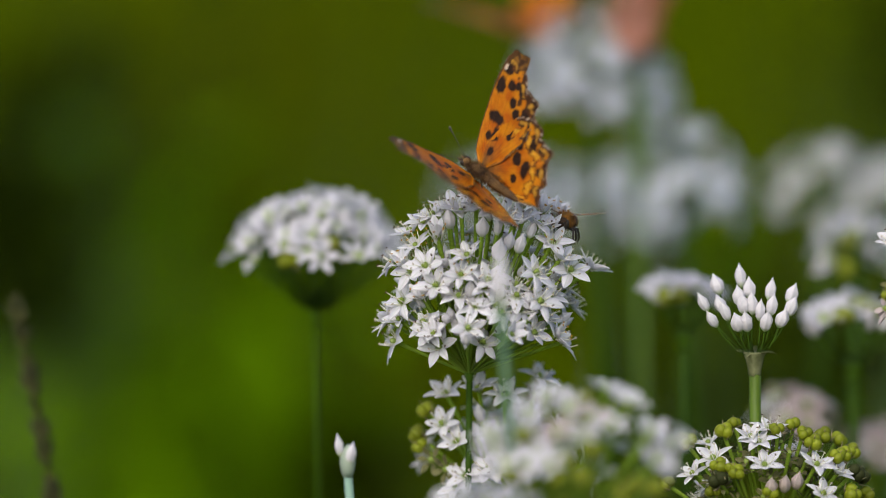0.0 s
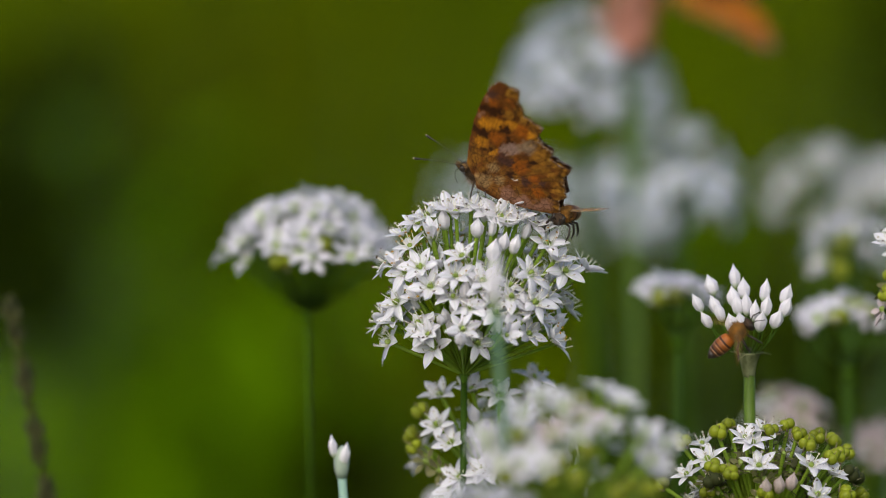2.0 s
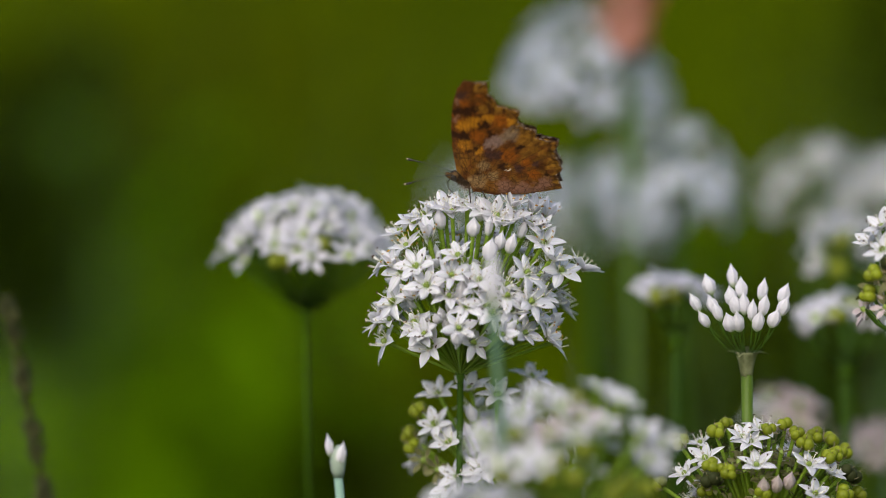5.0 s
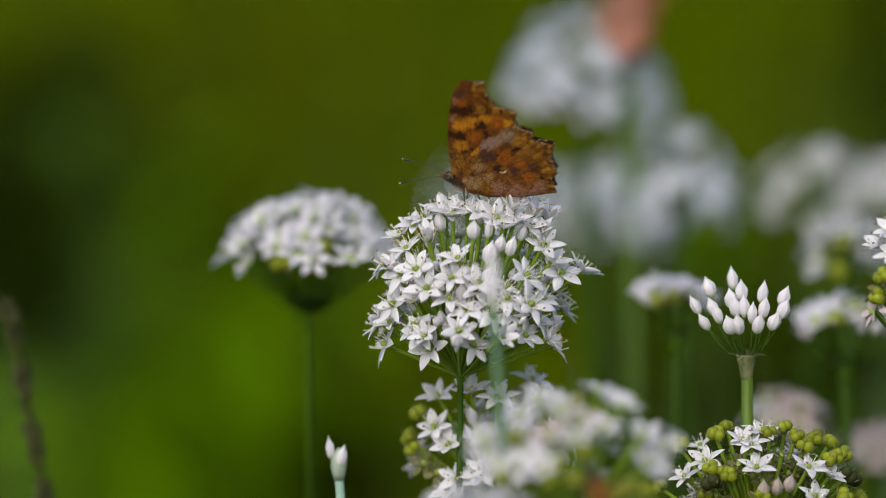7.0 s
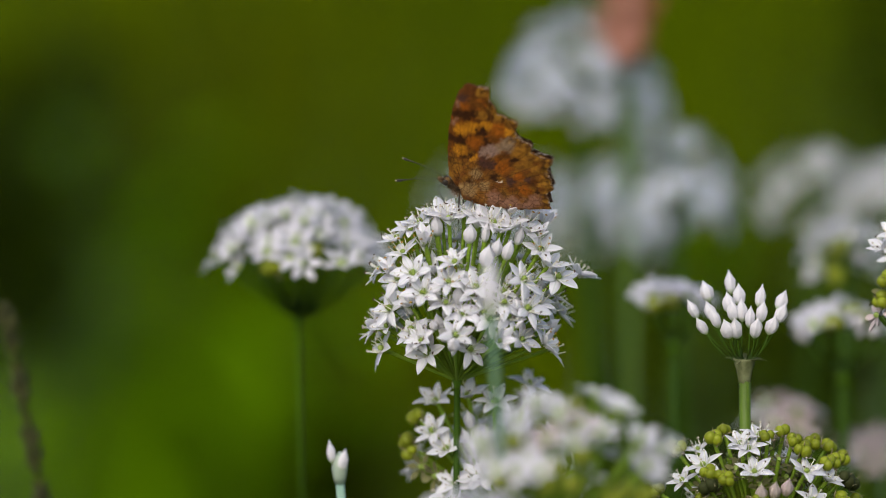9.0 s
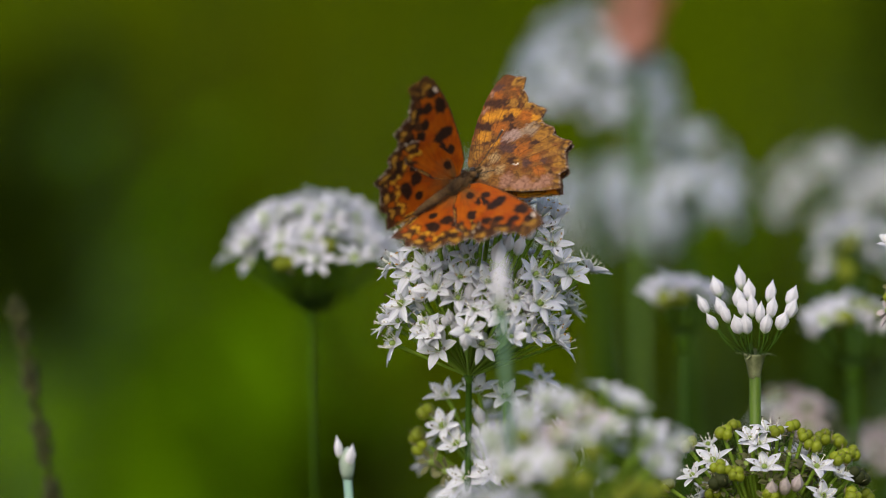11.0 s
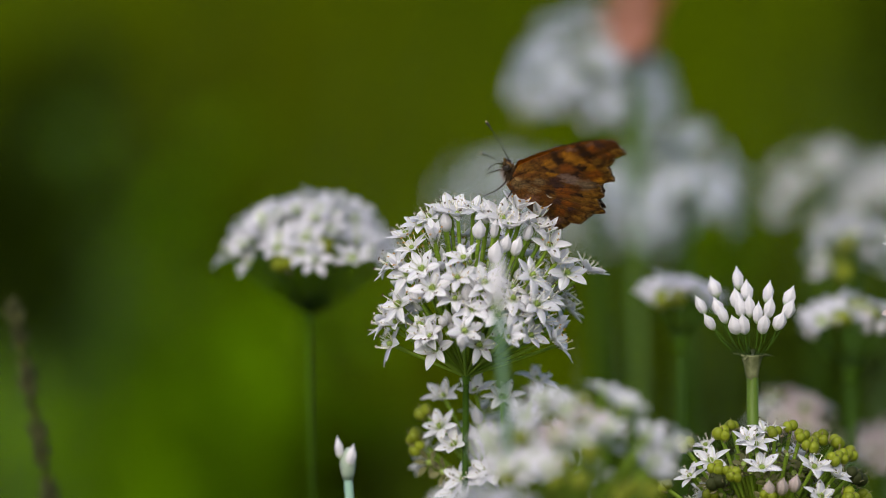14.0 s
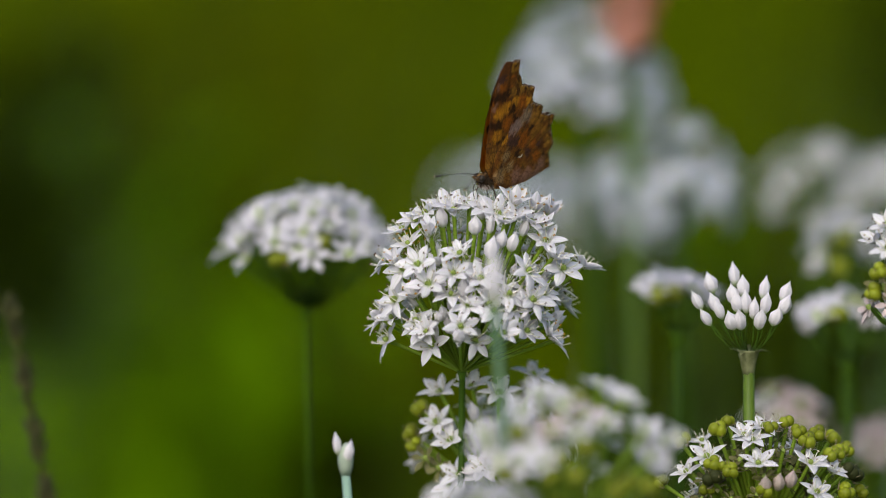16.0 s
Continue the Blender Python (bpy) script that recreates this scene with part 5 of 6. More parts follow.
def bee_wing_pose(s, off, yaw, lift):
    return Matrix.Translation((off * MM, s * 1.2 * MM, 1.4 * MM)) @ Matrix.Rotation(radians(s * (90 + yaw * 0.55)), 4, "Z") @ Matrix.Rotation(radians(-lift), 4, "Y")


def stance(place, ahead, top):
    """A pose from directions in the tripod's axes: right, up, towards the lens."""
    def world_dir(v):
        return RIGHT * v[0] + UP * v[1] - AHEAD * v[2]
    x = world_dir(ahead).normalized()
    z = world_dir(top)
    z = (z - x * z.dot(x)).normalized()
    y = z.cross(x)
    m = Matrix((x, y, z)).transposed().to_4x4()
    m.translation = place
    return m


comma, comma_wings = butterfly("orange-brown comma butterfly feeding on the white flower", "comma butterflies")
rival, rival_wings = butterfly("orange comma butterfly with black spots, on the wing", "comma butterflies", DEEPWINGS)
third, third_wings = butterfly("orange comma butterfly that flutters past the flowers", "comma butterflies", FRESHWINGS)
pale, pale_wings = butterfly("small white butterfly flying far behind the flowers", "", white_wings())
pale.name = "white_butterfly"
feeder, feeder_wings = bee("honeybee with a dark head feeding on the white flower", DARKBELLY, CLEARWING)
visitor, visitor_wings = bee("brown honeybee with pale bands hovering between flower heads", RINGED, FASTWING)
crosser, crosser_wings = bee("amber honeybee flying across the far flower head", AMBER, FASTWING, DARKFUR)


# ---- what moves ----
def key_wings(pair, rows):
    """rows: seconds, lift of the left and of the right wings, and a twist of the left ones."""
    for (fore, side), w in pair.items():
        walk(w, [(t, wing_pose(fore, side, (left if side > 0 else right + 0.8) + (2.4 if fore else 3.6), sum(twist) if side > 0 else 0)) for t, left, right, *twist in rows])


def key_bee_wings(wings, rows):
    for w, s, off, yaw in wings:
        walk(w, [(t, bee_wing_pose(s, off, yaw, lift)) for t, lift in rows])


def beat(start, end, low, high, step=0.1):
    n = int(round((end - start) / step))
    return [(start + i * step, high if i % 2 else low) for i in range(n + 1)]


def motions():
    # wind: the heads lean by small amounts, in millimetres at the head
    for name, rows in (("edge", [(0, 1.0, 0), (1, 1.8, 0), (2, 1.4, 0), (3, -1.0, 0), (3.5, -0.9, 0), (4, -5.4, 0), (4.6, -2.0, 0), (6.5, -1.5, 0), (7, 0, 0), (8, 0.2, 0), (8.5, 1.1, 0), (11, 1.4, 0), (12, 3.2, 0), (13, 1.2, 0), (14, 3.0, 0), (15, 2.7, 0), (16, -1.1, 0)]), ("main", [(0, 0.246, 0.092), (0.5, 0.308, 0.092), (1, 0.492, 0.031), (1.5, 0.400, -0.031), (2, 0.308, 0.123), (2.5, 0.215, 0.123), (3, -0.062, 0.154), (3.5, 0.185, 0.123), (4, 0.123, 0.123), (6.5, -0.031, -0.031), (7, 0.000, -0.000), (7.5, 0.123, -0.246), (8, 0.246, -0.308), (8.5, -0.215, -0.215), (11, 0.123, 0.031), (11.5, 0.062, 0.062), (12, 0.215, 0.215), (12.5, 0.215, 0.092), (13, 0.369, -0.000), (13.5, 0.185, -0.154), (14, 0.062, 0.154), (14.5, 0.277, 0.154), (15, 0.185, 0.338), (15.5, -0.154, 0.584), (16, 0.000, 0.338)]), ("left", [(0, 0.000, -0.543), (0.5, -0.192, -0.415), (1, -0.255, -0.351), (1.5, -0.479, -0.287), (2, -0.511, -0.319), (2.5, -1.947, -0.511), (3, -1.085, -0.287), (3.5, -0.447, -0.447), (4, -0.383, -0.638), (6.5, -0.160, -0.096), (7, 0.000, -0.000), (7.5, -1.405, -0.319), (8, -2.426, -0.575), (8.5, -1.883, 0.096), (11, -0.894, -0.670), (11.5, -0.702, -0.575), (12, -0.670, -0.415), (12.5, -0.798, -0.287), (13, -0.255, -0.255), (13.5, -0.575, -0.415), (14, -0.830, -0.287), (14.5, -0.862, -0.223), (15, -0.702, -0.160), (15.5, -0.670, -0.160), (16, -0.638, -0.543)]), ("twin", [(0, 0.240, -0.390), (0.5, 0.421, -0.390), (1, 0.481, -0.330), (1.5, 0.150, -0.270), (2, 0.120, -0.180), (2.5, -0.270, -0.360), (3, -0.180, -0.150), (3.5, 0.060, -0.541), (4, -0.120, -0.360), (6.5, -0.150, -0.210), (7, 0.000, -0.000), (7.5, 0.120, 0.180), (8, 0.240, -0.060), (8.5, 0.751, 0.210), (11, 0.120, -0.270), (11.5, 0.060, -0.661), (12, 0.330, -0.511), (12.5, 0.330, -0.511), (13, 0.721, -0.721), (13.5, 0.661, -0.511), (14, 0.781, -0.511), (14.5, 1.231, -0.571), (15, 0.901, -0.631), (15.5, -0.150, -0.030), (16, 1.081, -0.751)])):
        ob = SWAY[name]
        foot, tall = ob.matrix_world.translation.copy(), 0.42
        walk(ob, [(t, Matrix.Translation(foot) @ Matrix.Rotation(math.atan2(side * MM, tall), 4, "Y")) for t, side, lift in rows])

    # the comma on the flower: place, heading and back
    walk(comma, [(t, stance(at(*p), f, u)) for t, p, f, u in [(0, (0.003, 0.0186, 1.05), (-0.621, 0.44, -0.648), (-0.292, 0.637, 0.713)),
        (0.2, (0.0028, 0.0181, 1.05), (-0.778, 0.403, -0.482), (-0.033, 0.739, 0.672)),
        (0.5, (0.0025, 0.0178, 1.05), (-0.801, 0.397, -0.449), (-0.003, 0.747, 0.665)),
        (1, (0.0039, 0.0169, 1.05), (-0.934, 0.275, -0.227), (0.103, 0.818, 0.566)),
        (1.5, (0.0035, 0.0176, 1.05), (-0.937, 0.348, -0.027), (0.238, 0.692, 0.682)),
        (2, (0.0039, 0.0176, 1.05), (-0.92, 0.384, -0.083), (0.23, 0.698, 0.678)),
        (2.5, (0.0035, 0.0176, 1.05), (-0.911, 0.402, -0.097), (0.222, 0.673, 0.705)),
        (3, (0.0029, 0.0174, 1.05), (-0.913, 0.384, -0.136), (0.171, 0.666, 0.726)),
        (3.5, (0.0028, 0.0171, 1.05), (-0.953, 0.283, -0.109), (0.146, 0.743, 0.653)),
        (4, (0.0031, 0.0155, 1.05), (-0.991, 0.128, -0.029), (0.076, 0.741, 0.667)),
        (6.5, (0.0008, 0.0155, 1.05), (-0.999, 0.024, -0.027), (0.002, 0.779, 0.627)),
        (7, (0.0012, 0.0159, 1.05), (-0.997, 0.078, -0.026), (0.044, 0.774, 0.632)),
        (7.5, (0.0015, 0.0159, 1.05), (-0.995, 0.099, -0.009), (0.071, 0.771, 0.633)),
        (8, (0.0017, 0.0156, 1.05), (-0.995, 0.103, 0.018), (0.091, 0.764, 0.639)),
        (8.5, (0.0011, 0.0158, 1.05), (-0.989, 0.148, -0.008), (0.106, 0.742, 0.662)),
        (11, (0.0026, 0.0161, 1.05), (-0.915, 0.118, -0.386), (0.302, 0.835, -0.461)),
        (11.5, (0.0116, 0.0213, 1.05), (-0.64, 0.631, -0.439), (0.753, 0.4, -0.522)),
        (11.65, (0.0114, 0.0210, 1.05), (-0.65, 0.62, -0.42), (0.75, 0.4, -0.5)),
        (11.75, (0.011, 0.0205, 1.05), (-0.76, 0.62, 0.05), (0.78, 0.5, 0.0)),
        (11.85, (0.0108, 0.02, 1.05), (-0.69, 0.48, 0.52), (0.73, 0.43, 0.5)),
        (12, (0.0105, 0.0195, 1.0453), (-0.693, 0.441, 0.57), (0.721, 0.428, 0.546)),
        (12.5, (0.0111, 0.0188, 1.0453), (-0.641, 0.476, 0.602), (0.765, 0.338, 0.548)),
        (13, (0.0126, 0.0187, 1.0453), (-0.581, 0.523, 0.623), (0.806, 0.261, 0.532)),
        (13.5, (0.0124, 0.0182, 1.0453), (-0.563, 0.539, 0.626), (0.811, 0.215, 0.544)),
        (14, (0.0129, 0.0182, 1.0453), (-0.547, 0.547, 0.633), (0.825, 0.223, 0.519)),
        (14.5, (0.0133, 0.0182, 1.0453), (-0.543, 0.547, 0.637), (0.83, 0.237, 0.505)),
        (15, (0.0132, 0.0182, 1.0453), (-0.548, 0.552, 0.628), (0.827, 0.245, 0.506)),
        (15.3, (0.0136, 0.0183, 1.0472), (-0.548, 0.552, 0.628), (0.827, 0.245, 0.506)),
        (15.5, (0.0065, 0.0159, 1.05), (-0.894, -0.035, 0.447), (0.175, 0.89, 0.42)),
        (16, (0.0074, 0.0147, 1.05), (-0.632, -0.175, 0.755), (0.171, 0.919, 0.356))]])
    key_wings(comma_wings, [(0, 58, 40, -10), (0.1, 74, 62, -4), (0.2, 89, 89), (0.6, 89, 89), (0.8, 84, 70), (0.9, 80, 62), (1.0, 86, 80), (1.1, 89, 89), (11.0, 89, 89), (11.2, 84, 86), (11.5, 88, 89), (15.2, 89, 89), (15.3, 84, 84), (15.4, 74, 72), (15.5, 89, 89), (16, 89, 89)])

    # the rival that comes down beside it and leaves upwards
    walk(rival, [(t, stance(at(*p), f, u)) for t, p, f, u in [(0, (0.1407, -0.0337, 1.1), (0.8, 0.3, -0.3), (0, 0.8, 0.5)),
        (8.2, (0.1396, -0.0247, 1.08), (0.8, 0.3, -0.3), (0, 0.8, 0.5)),
        (8.4, (0.1203, -0.018, 1.08), (0.8, 0.3, -0.3), (0, 0.8, 0.5)),
        (8.7, (0.1154, -0.0203, 1.08), (0.8, 0.3, -0.3), (0, 0.8, 0.5)),
        (9.2, (0.149, 0.0187, 1.1), (0.4, 0.8, -0.4), (-0.2, 0.4, 0.9)),
        (10, (0.0141, 0.1205, 1.1), (-0.3, 0.6, -0.7), (0, 0.6, 0.8)),
        (10.6, (-0.0583, 0.0804, 1.08), (0.2, 0.7, -0.6), (0.3, 0.3, 0.9)),
        (10.8, (-0.0369, 0.0395, 1.06), (0.58, 0.76, -0.25), (-0.35, 0.2, 0.9)),
        (10.9, (-0.0115, 0.0367, 1.05), (0.87, 0.47, -0.15), (0.15, 0, 0.97)),
        (11, (0.0052, 0.0162, 1.045), (0.76, 0.56, -0.32), (0.46, -0.12, 0.88)),
        (11.1, (0.0011, 0.0182, 1.045), (0.48, 0.88, -0.04), (0.15, -0.04, 0.99)),
        (11.2, (0.0058, 0.0192, 1.045), (0.52, 0.85, 0.05), (-0.4, 0.25, 0.85)),
        (11.3, (0.0063, 0.0192, 1.045), (0.55, 0.83, 0.12), (-0.68, 0.36, 0.65)),
        (11.4, (0.0081, 0.0191, 1.045), (0.55, 0.7, -0.3), (-0.1, 0.3, 0.95)),
        (11.5, (0.0119, 0.0632, 1.06), (0.6, 0.75, 0), (-0.6, 0.4, 0.65)),
        (11.7, (0.0137, 0.0944, 1.1), (0.5, 0.8, -0.2), (-0.3, 0.4, 0.8)),
        (12, (0.0281, 0.0856, 1.25), (0.2, 0.5, -0.8), (0, 0.7, 0.6)),
        (12.2, (0.0292, 0.0725, 1.3), (0.1, 0.4, -0.9), (0, 0.8, 0.5)),
        (12.5, (0.0304, 0.1318, 1.35), (0.1, 0.6, -0.8), (0, 0.7, 0.6)),
        (16, (0.0322, 0.1841, 1.4), (0.1, 0.6, -0.8), (0, 0.7, 0.6))]])
    key_wings(rival_wings, [(0, 80, 80), (8.2, 60, 60), (8.5, 80, 80), (9.4, 20, 20), (10.6, 60, 60), (10.8, 14, 62), (10.9, 52, 36), (11.0, 14, 70), (11.1, 20, 68), (11.2, 80, 84), (11.3, 88, 88), (11.4, 45, 45), (11.5, 84, 84), (11.6, 20, 20), (11.8, 70, 70), (12.2, 20, 20), (16, 70, 70)])

    # the third one
    walk(third, [(t, stance(at(*p), f, u)) for t, p, f, u in [(0, (0.0136, 0.061, 1.27), (-0.5, 0.3, -0.8), (0.1, 0.7, 0.7)),
        (0.5, (0.0154, 0.062, 1.27), (-0.5, 0.3, -0.8), (0.1, 0.7, 0.7)),
        (0.9, (0.0395, 0.0678, 1.27), (-0.4, 0.3, -0.8), (0.1, 0.7, 0.7)),
        (1.1, (0.0374, 0.0981, 1.27), (0.3, 0.6, -0.7), (0.1, 0.6, 0.7)),
        (1.8, (0.053, 0.0961, 1.26), (0.8, 0.2, -0.5), (0.1, 0.6, 0.7)),
        (2, (0.0786, 0.0649, 1.25), (0.9, -0.1, -0.3), (0.1, 0.6, 0.7)),
        (2.1, (0.1082, 0.05, 1.24), (0.9, -0.2, -0.2), (0.1, 0.6, 0.7)),
        (2.3, (0.1284, 0.0434, 1.22), (0.9, -0.2, -0.2), (0.1, 0.6, 0.7)),
        (2.6, (0.1293, 0.0344, 1.2), (0.8, 0.3, -0.3), (0.1, 0.6, 0.7)),
        (2.9, (0.1552, 0.0404, 1.2), (0.8, 0.4, -0.3), (0.1, 0.6, 0.7)),
        (7, (0.1415, 0.145, 1.2), (0, 0.6, -0.7), (0, 0.6, 0.7)),
        (10.9, (-0.0749, 0.0865, 1.08), (-0.1, 0.8, -0.5), (0, 0.5, 0.85)),
        (11.1, (-0.0493, 0.0602, 1.07), (-0.2, 0.8, -0.5), (0, 0.5, 0.85)),
        (11.2, (-0.0430, 0.0222, 1.065), (-0.65, 0.5, 0.5), (0.5, 0.75, 0.4)),
        (11.25, (-0.0310, 0.0203, 1.062), (0.0, 0.75, 0.66), (-0.2, 0.8, 0.5)),
        (11.3, (-0.0191, 0.0185, 1.06), (0.59, 0.65, 0.45), (-0.75, 0.6, 0.3)),
        (11.4, (-0.0167, 0.0104, 1.06), (0.59, 0.65, 0.48), (-0.8, 0.55, 0.28)),
        (11.5, (-0.0112, 0.0083, 1.055), (0.59, 0.65, 0.48), (-0.81, 0.53, 0.28)),
        (11.6, (-0.0096, 0.0115, 1.055), (0.3, 0.1, 0.93), (-0.58, 0.74, 0.32)),
        (11.7, (-0.0123, 0.0498, 1.06), (0.1, 0.95, 0.2), (-0.1, -0.1, 0.95)),
        (11.9, (-0.0115, 0.099, 1.08), (0.1, 0.95, 0.2), (-0.1, -0.1, 0.95)),
        (16, (-0.026, 0.1717, 1.2), (0.1, 0.95, 0.2), (-0.1, -0.1, 0.95))]])
    key_wings(third_wings, [(0, 25, 25), (0.9, 30, 30), (1.6, 60, 60), (2.0, 15, 15), (2.3, 70, 70), (2.6, 20, 20), (10.9, 20, 20), (11.1, 10, 10), (11.2, 2, 62), (11.3, 80, 80), (11.5, 86, 86), (11.6, 5, 5), (11.7, 40, 40), (12.0, 60, 60), (16, 60, 60)])

    # the white one, far behind
    walk(pale, [(t, stance(at(*p), f, u)) for t, p, f, u in [(0, (0.059, 0.2239, 1.444), (0.8, 0.3, -0.3), (0, 0.8, 0.5)),
        (11.7, (0.0515, 0.1071, 1.444), (0.8, 0.3, -0.3), (0, 0.8, 0.5)),
        (11.9, (0.084, 0.0648, 1.596), (0.35, 0.3, -0.85), (0, 0.8, 0.5)),
        (12, (0.1076, 0.0615, 1.596), (0.35, 0.3, -0.85), (0, 0.8, 0.5)),
        (12.1, (0.1318, 0.0759, 1.558), (0.35, 0.3, -0.85), (0, 0.8, 0.5)),
        (12.2, (0.1271, 0.0705, 1.482), (0, 0.4, -0.9), (0, 0.8, 0.5)),
        (12.3, (0.1116, 0.0654, 1.482), (-0.6, 0.4, -0.6), (0, 0.8, 0.5)),
        (12.4, (0.0858, 0.0741, 1.482), (-0.8, 0.3, -0.3), (0, 0.8, 0.5)),
        (12.5, (0.0014, 0.0839, 1.444), (-0.8, 0.3, -0.3), (0, 0.8, 0.5)),
        (12.6, (-0.0804, 0.0722, 1.444), (-0.8, 0.3, -0.3), (0, 0.8, 0.5)),
        (12.8, (-0.1738, 0.0907, 1.444), (-0.8, 0.3, -0.3), (0, 0.8, 0.5)),
        (16, (-0.3856, 0.2004, 1.672), (-0.8, 0.3, -0.3), (0, 0.8, 0.5))]])
    key_wings(pale_wings, [(0, 40, 40), (11.7, 40, 40)] + [(t, k, k) for t, k in beat(11.8, 12.8, 76, 20)] + [(16, 40, 40)])

    # bees
    walk(feeder, [(t, stance(at(*p), f, u)) for t, p, f, u in [(0, (0.0248, 0.0056, 1.056), (-0.25, -0.1, 0.95), (0.1, 0.9, 0.3)),
        (0.5, (0.0236, 0.0072, 1.054), (-0.35, -0.2, 0.9), (0.1, 0.9, 0.3)),
        (1, (0.0235, 0.0062, 1.05), (-0.7, 0.4, 0.45), (0.4, 0.8, 0.3)),
        (1.5, (0.0242, 0.0066, 1.05), (-0.5, 0, 0.8), (0.2, 0.9, 0.3)),
        (2, (0.0256, 0.007, 1.05), (-0.4, -0.2, 0.9), (0.15, 0.9, 0.4)),
        (2.5, (0.0267, 0.0073, 1.05), (-0.3, -0.3, 0.9), (0.1, 0.85, 0.45)),
        (3, (0.0266, 0.0074, 1.05), (-0.3, -0.3, 0.9), (0.1, 0.85, 0.45)),
        (3.5, (0.027, 0.0055, 1.05), (-0.05, -0.42, 0.85), (0.1, 0.8, 0.5)),
        (4, (0.0262, 0.006, 1.05), (-0.05, -0.42, 0.85), (0.1, 0.8, 0.5)),
        (4.2, (0.0262, 0.006, 1.05), (-0.05, -0.42, 0.85), (0.1, 0.8, 0.5)),
        (4.5, (0.0422, 0.0196, 1.08), (0.1, 0.2, 0.9), (0.1, 0.9, 0.3)),
        (5.2, (0.1233, 0.0686, 1.1), (0.8, 0.3, 0.4), (-0.1, 0.9, 0.3)),
        (16, (0.1968, 0.1299, 1.2), (0.8, 0.3, 0.4), (-0.1, 0.9, 0.3))]])
    key_bee_wings(feeder_wings, [(0, 8), (2.6, 12), (3.3, 30), (4.2, 42), (4.6, 60), (16, 20)])
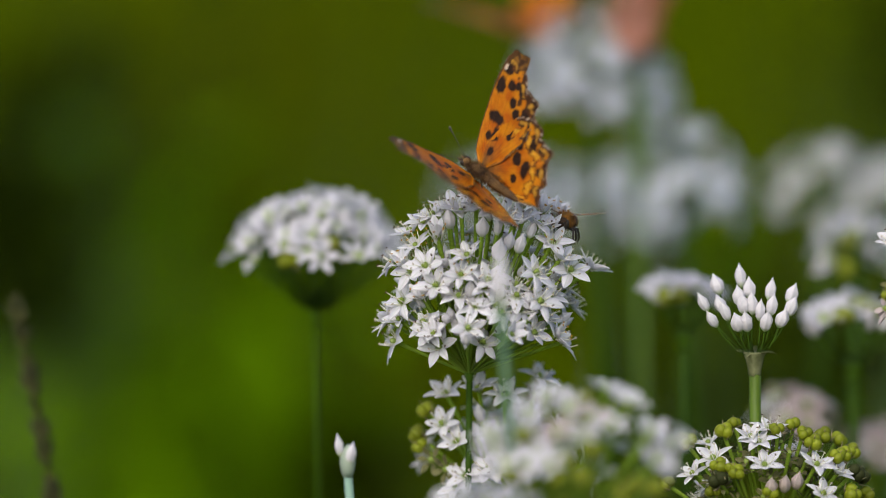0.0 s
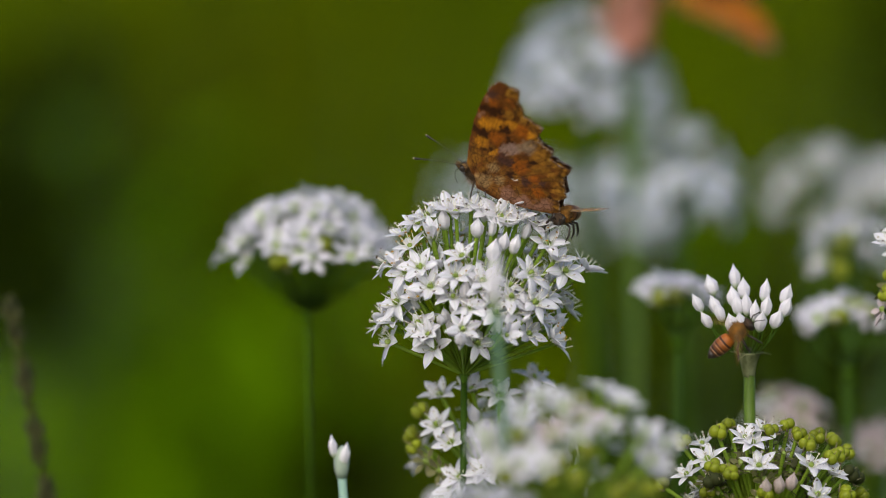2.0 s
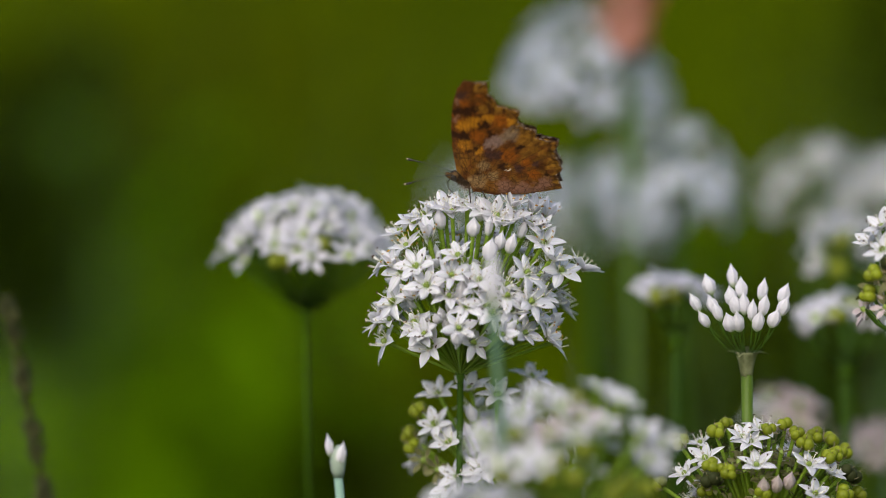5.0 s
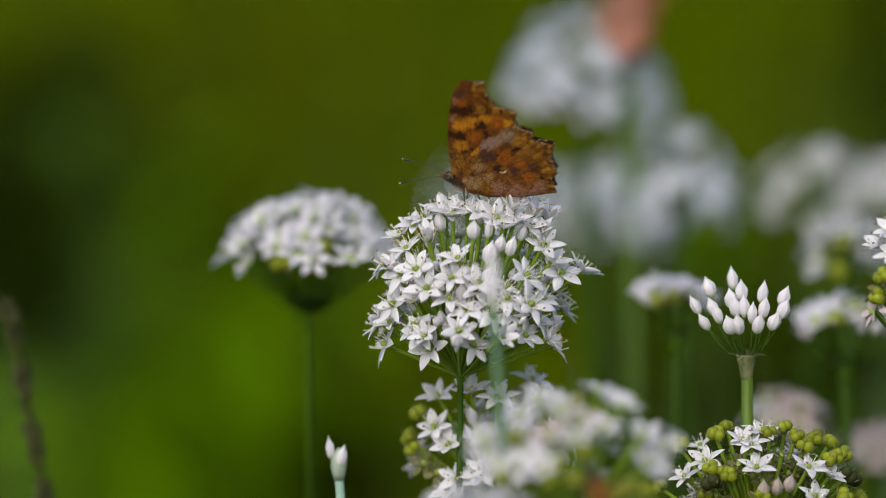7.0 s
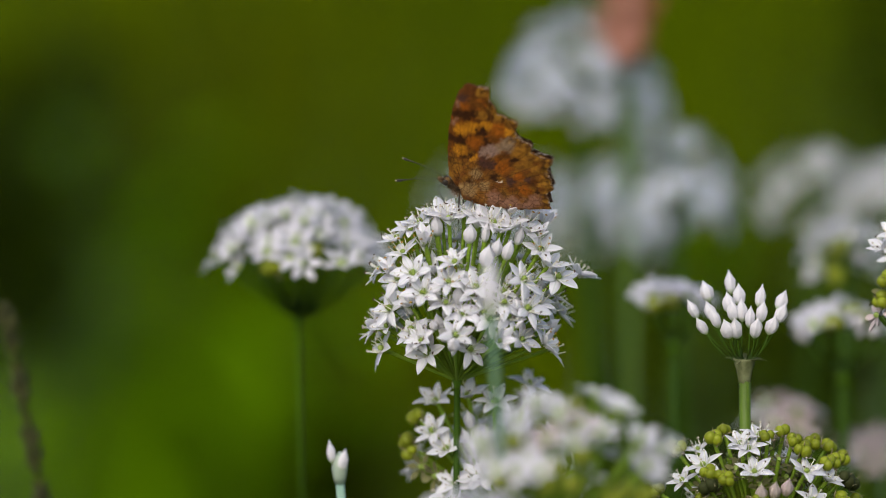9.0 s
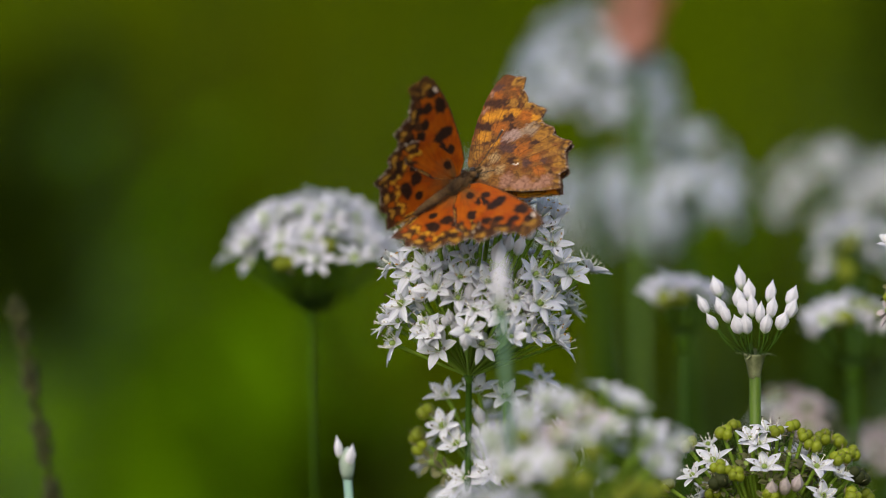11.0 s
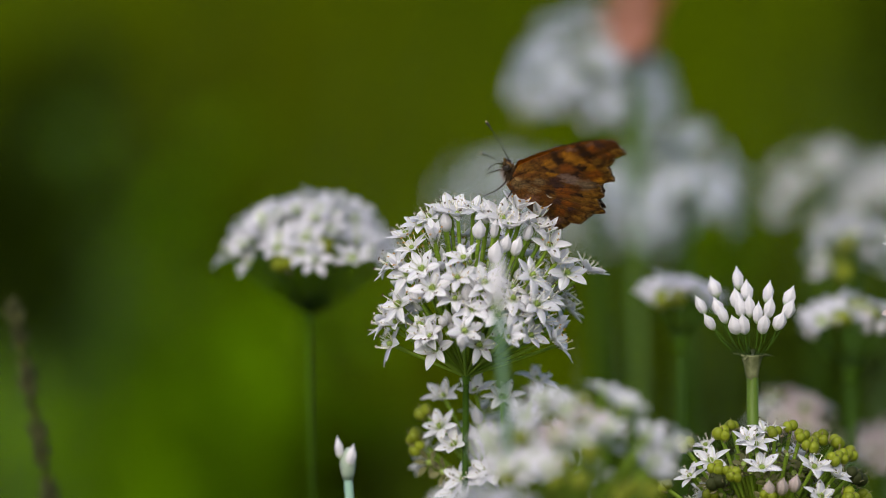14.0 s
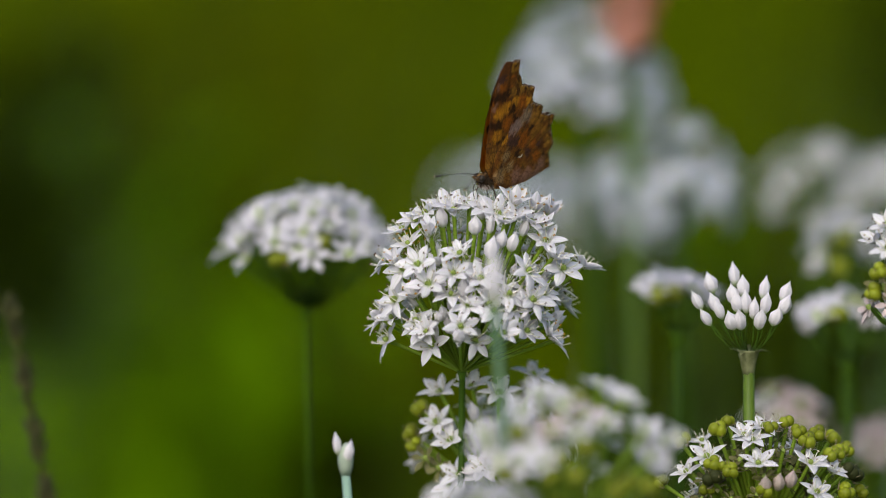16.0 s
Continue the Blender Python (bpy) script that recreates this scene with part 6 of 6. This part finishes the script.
    walk(visitor, [(t, stance(at(*p), f, u)) for t, p, f, u in [(0, (-0.0398, 0.1249, 1.15), (0.6, -0.3, 0.2), (0.2, 0.9, 0.3)),
        (1.2, (-0.0182, 0.0688, 1.15), (0.6, -0.3, 0.2), (0.2, 0.9, 0.3)),
        (1.3, (-0.009, 0.0416, 1.15), (0.8, 0.2, 0.2), (0, 0.9, 0.3)),
        (1.4, (0.0003, 0.055, 1.15), (0.8, 0, 0.2), (0, 0.9, 0.3)),
        (1.5, (0.0191, 0.0326, 1.12), (0.8, -0.4, 0.2), (0.2, 0.9, 0.3)),
        (1.6, (0.0337, 0.0164, 1.1), (0.8, -0.3, 0.2), (0.2, 0.9, 0.3)),
        (1.7, (0.0532, 0.0071, 1.09), (0.8, -0.2, 0.2), (0.2, 0.9, 0.3)),
        (1.8, (0.0601, 0.0006, 1.07), (0.8, 0.1, 0.2), (-0.3, 0.6, 0.65)),
        (1.9, (0.0601, -0.0089, 1.048), (0.9, 0.3, 0.1), (-0.3, 0.6, 0.65)),
        (1.97, (0.0626, -0.0168, 1.047), (0.8, 0.6, 0.1), (-0.3, 0.6, 0.65)),
        (2.03, (0.0633, -0.0187, 1.047), (0.8, 0.6, 0.1), (-0.3, 0.6, 0.65)),
        (2.1, (0.0665, -0.0222, 1.046), (0.15, 0.95, 0.2), (-0.3, 0.6, 0.65)),
        (2.2, (0.0675, -0.0242, 1.046), (-0.1, 0.95, 0.2), (-0.3, 0.6, 0.65)),
        (2.3, (0.0714, -0.0247, 1.046), (-0.5, 0.8, 0.2), (-0.3, 0.6, 0.65)),
        (2.4, (0.0621, -0.0194, 1.046), (-0.3, 0.9, 0.2), (-0.3, 0.6, 0.65)),
        (2.47, (0.0521, -0.0223, 1.05), (-0.1, 0.95, 0.2), (-0.3, 0.6, 0.65)),
        (2.53, (0.0512, -0.0226, 1.05), (-0.1, 0.95, 0.2), (-0.3, 0.6, 0.65)),
        (2.6, (0.0483, -0.025, 1.04), (-0.6, 0.7, 0.2), (-0.3, 0.6, 0.65)),
        (2.7, (0.0406, -0.0358, 1.02), (-0.8, 0.3, 0.2), (0, 0.8, 0.5)),
        (2.8, (0.0244, -0.0413, 0.985), (-0.8, 0.2, 0.2), (0, 0.8, 0.5)),
        (3, (-0.0057, -0.0486, 0.97), (-0.8, -0.1, 0.2), (0, 0.8, 0.5)),
        (3.2, (-0.0209, -0.0631, 0.97), (-0.8, -0.1, 0.2), (0, 0.8, 0.5)),
        (6.7, (0.0353, -0.0627, 0.965), (-0.5, 0.5, 0.2), (0, 0.8, 0.5)),
        (7, (0.0307, -0.0478, 0.965), (-0.3, 0.8, 0.2), (0.2, 0.5, 0.8)),
        (7.1, (0.0279, -0.0472, 0.965), (-0.3, 0.8, 0.2), (0.2, 0.5, 0.8)),
        (7.4, (0.0234, -0.0627, 0.965), (-0.3, 0.2, 0.8), (0, 0.8, 0.3)),
        (16, (0.0239, -0.0971, 0.965), (-0.3, 0.2, 0.8), (0, 0.8, 0.3))]])
    key_bee_wings(visitor_wings, [(0, 20)] + beat(1.2, 3.1, -10, 65) + [(6.8, 40), (7.3, 30), (16, 20)])
    walk(crosser, [(t, stance(at(*p), f, u)) for t, p, f, u in [(0, (0.1471, 0.0849, 1.15), (-0.9, 0.35, 0.1), (0.2, 0.85, 0.45)),
        (5.7, (0.0947, 0.0845, 1.14), (-0.9, 0.35, 0.1), (0.2, 0.85, 0.45)),
        (6.1, (0.0282, 0.0143, 1.13), (-0.8, -0.4, 0.2), (-0.2, 0.85, 0.45)),
        (6.3, (0.0019, -0.0079, 1.11), (-0.9, -0.2, 0.2), (0, 0.85, 0.45)),
        (6.4, (-0.0216, 0.0004, 1.075), (-0.9, 0.35, 0.1), (0.2, 0.85, 0.45)),
        (6.5, (-0.0434, 0.0054, 1.07), (-0.9, 0.35, 0.1), (0.2, 0.85, 0.45)),
        (6.6, (-0.0632, 0.007, 1.07), (-1, 0.03, 0.1), (0, 0.9, 0.4)),
        (6.7, (-0.0919, -0.002, 1.07), (-0.9, -0.2, 0.1), (0, 0.9, 0.4)),
        (6.8, (-0.1161, -0.0012, 1.07), (-0.9, -0.2, 0.1), (0, 0.9, 0.4)),
        (16, (-0.2154, 0.0297, 1.1), (-0.9, 0.2, 0.1), (0, 0.9, 0.4))]])
    key_bee_wings(crosser_wings, [(0, 20)] + beat(6.2, 6.9, 65, -5) + [(16, 20)])


motions()
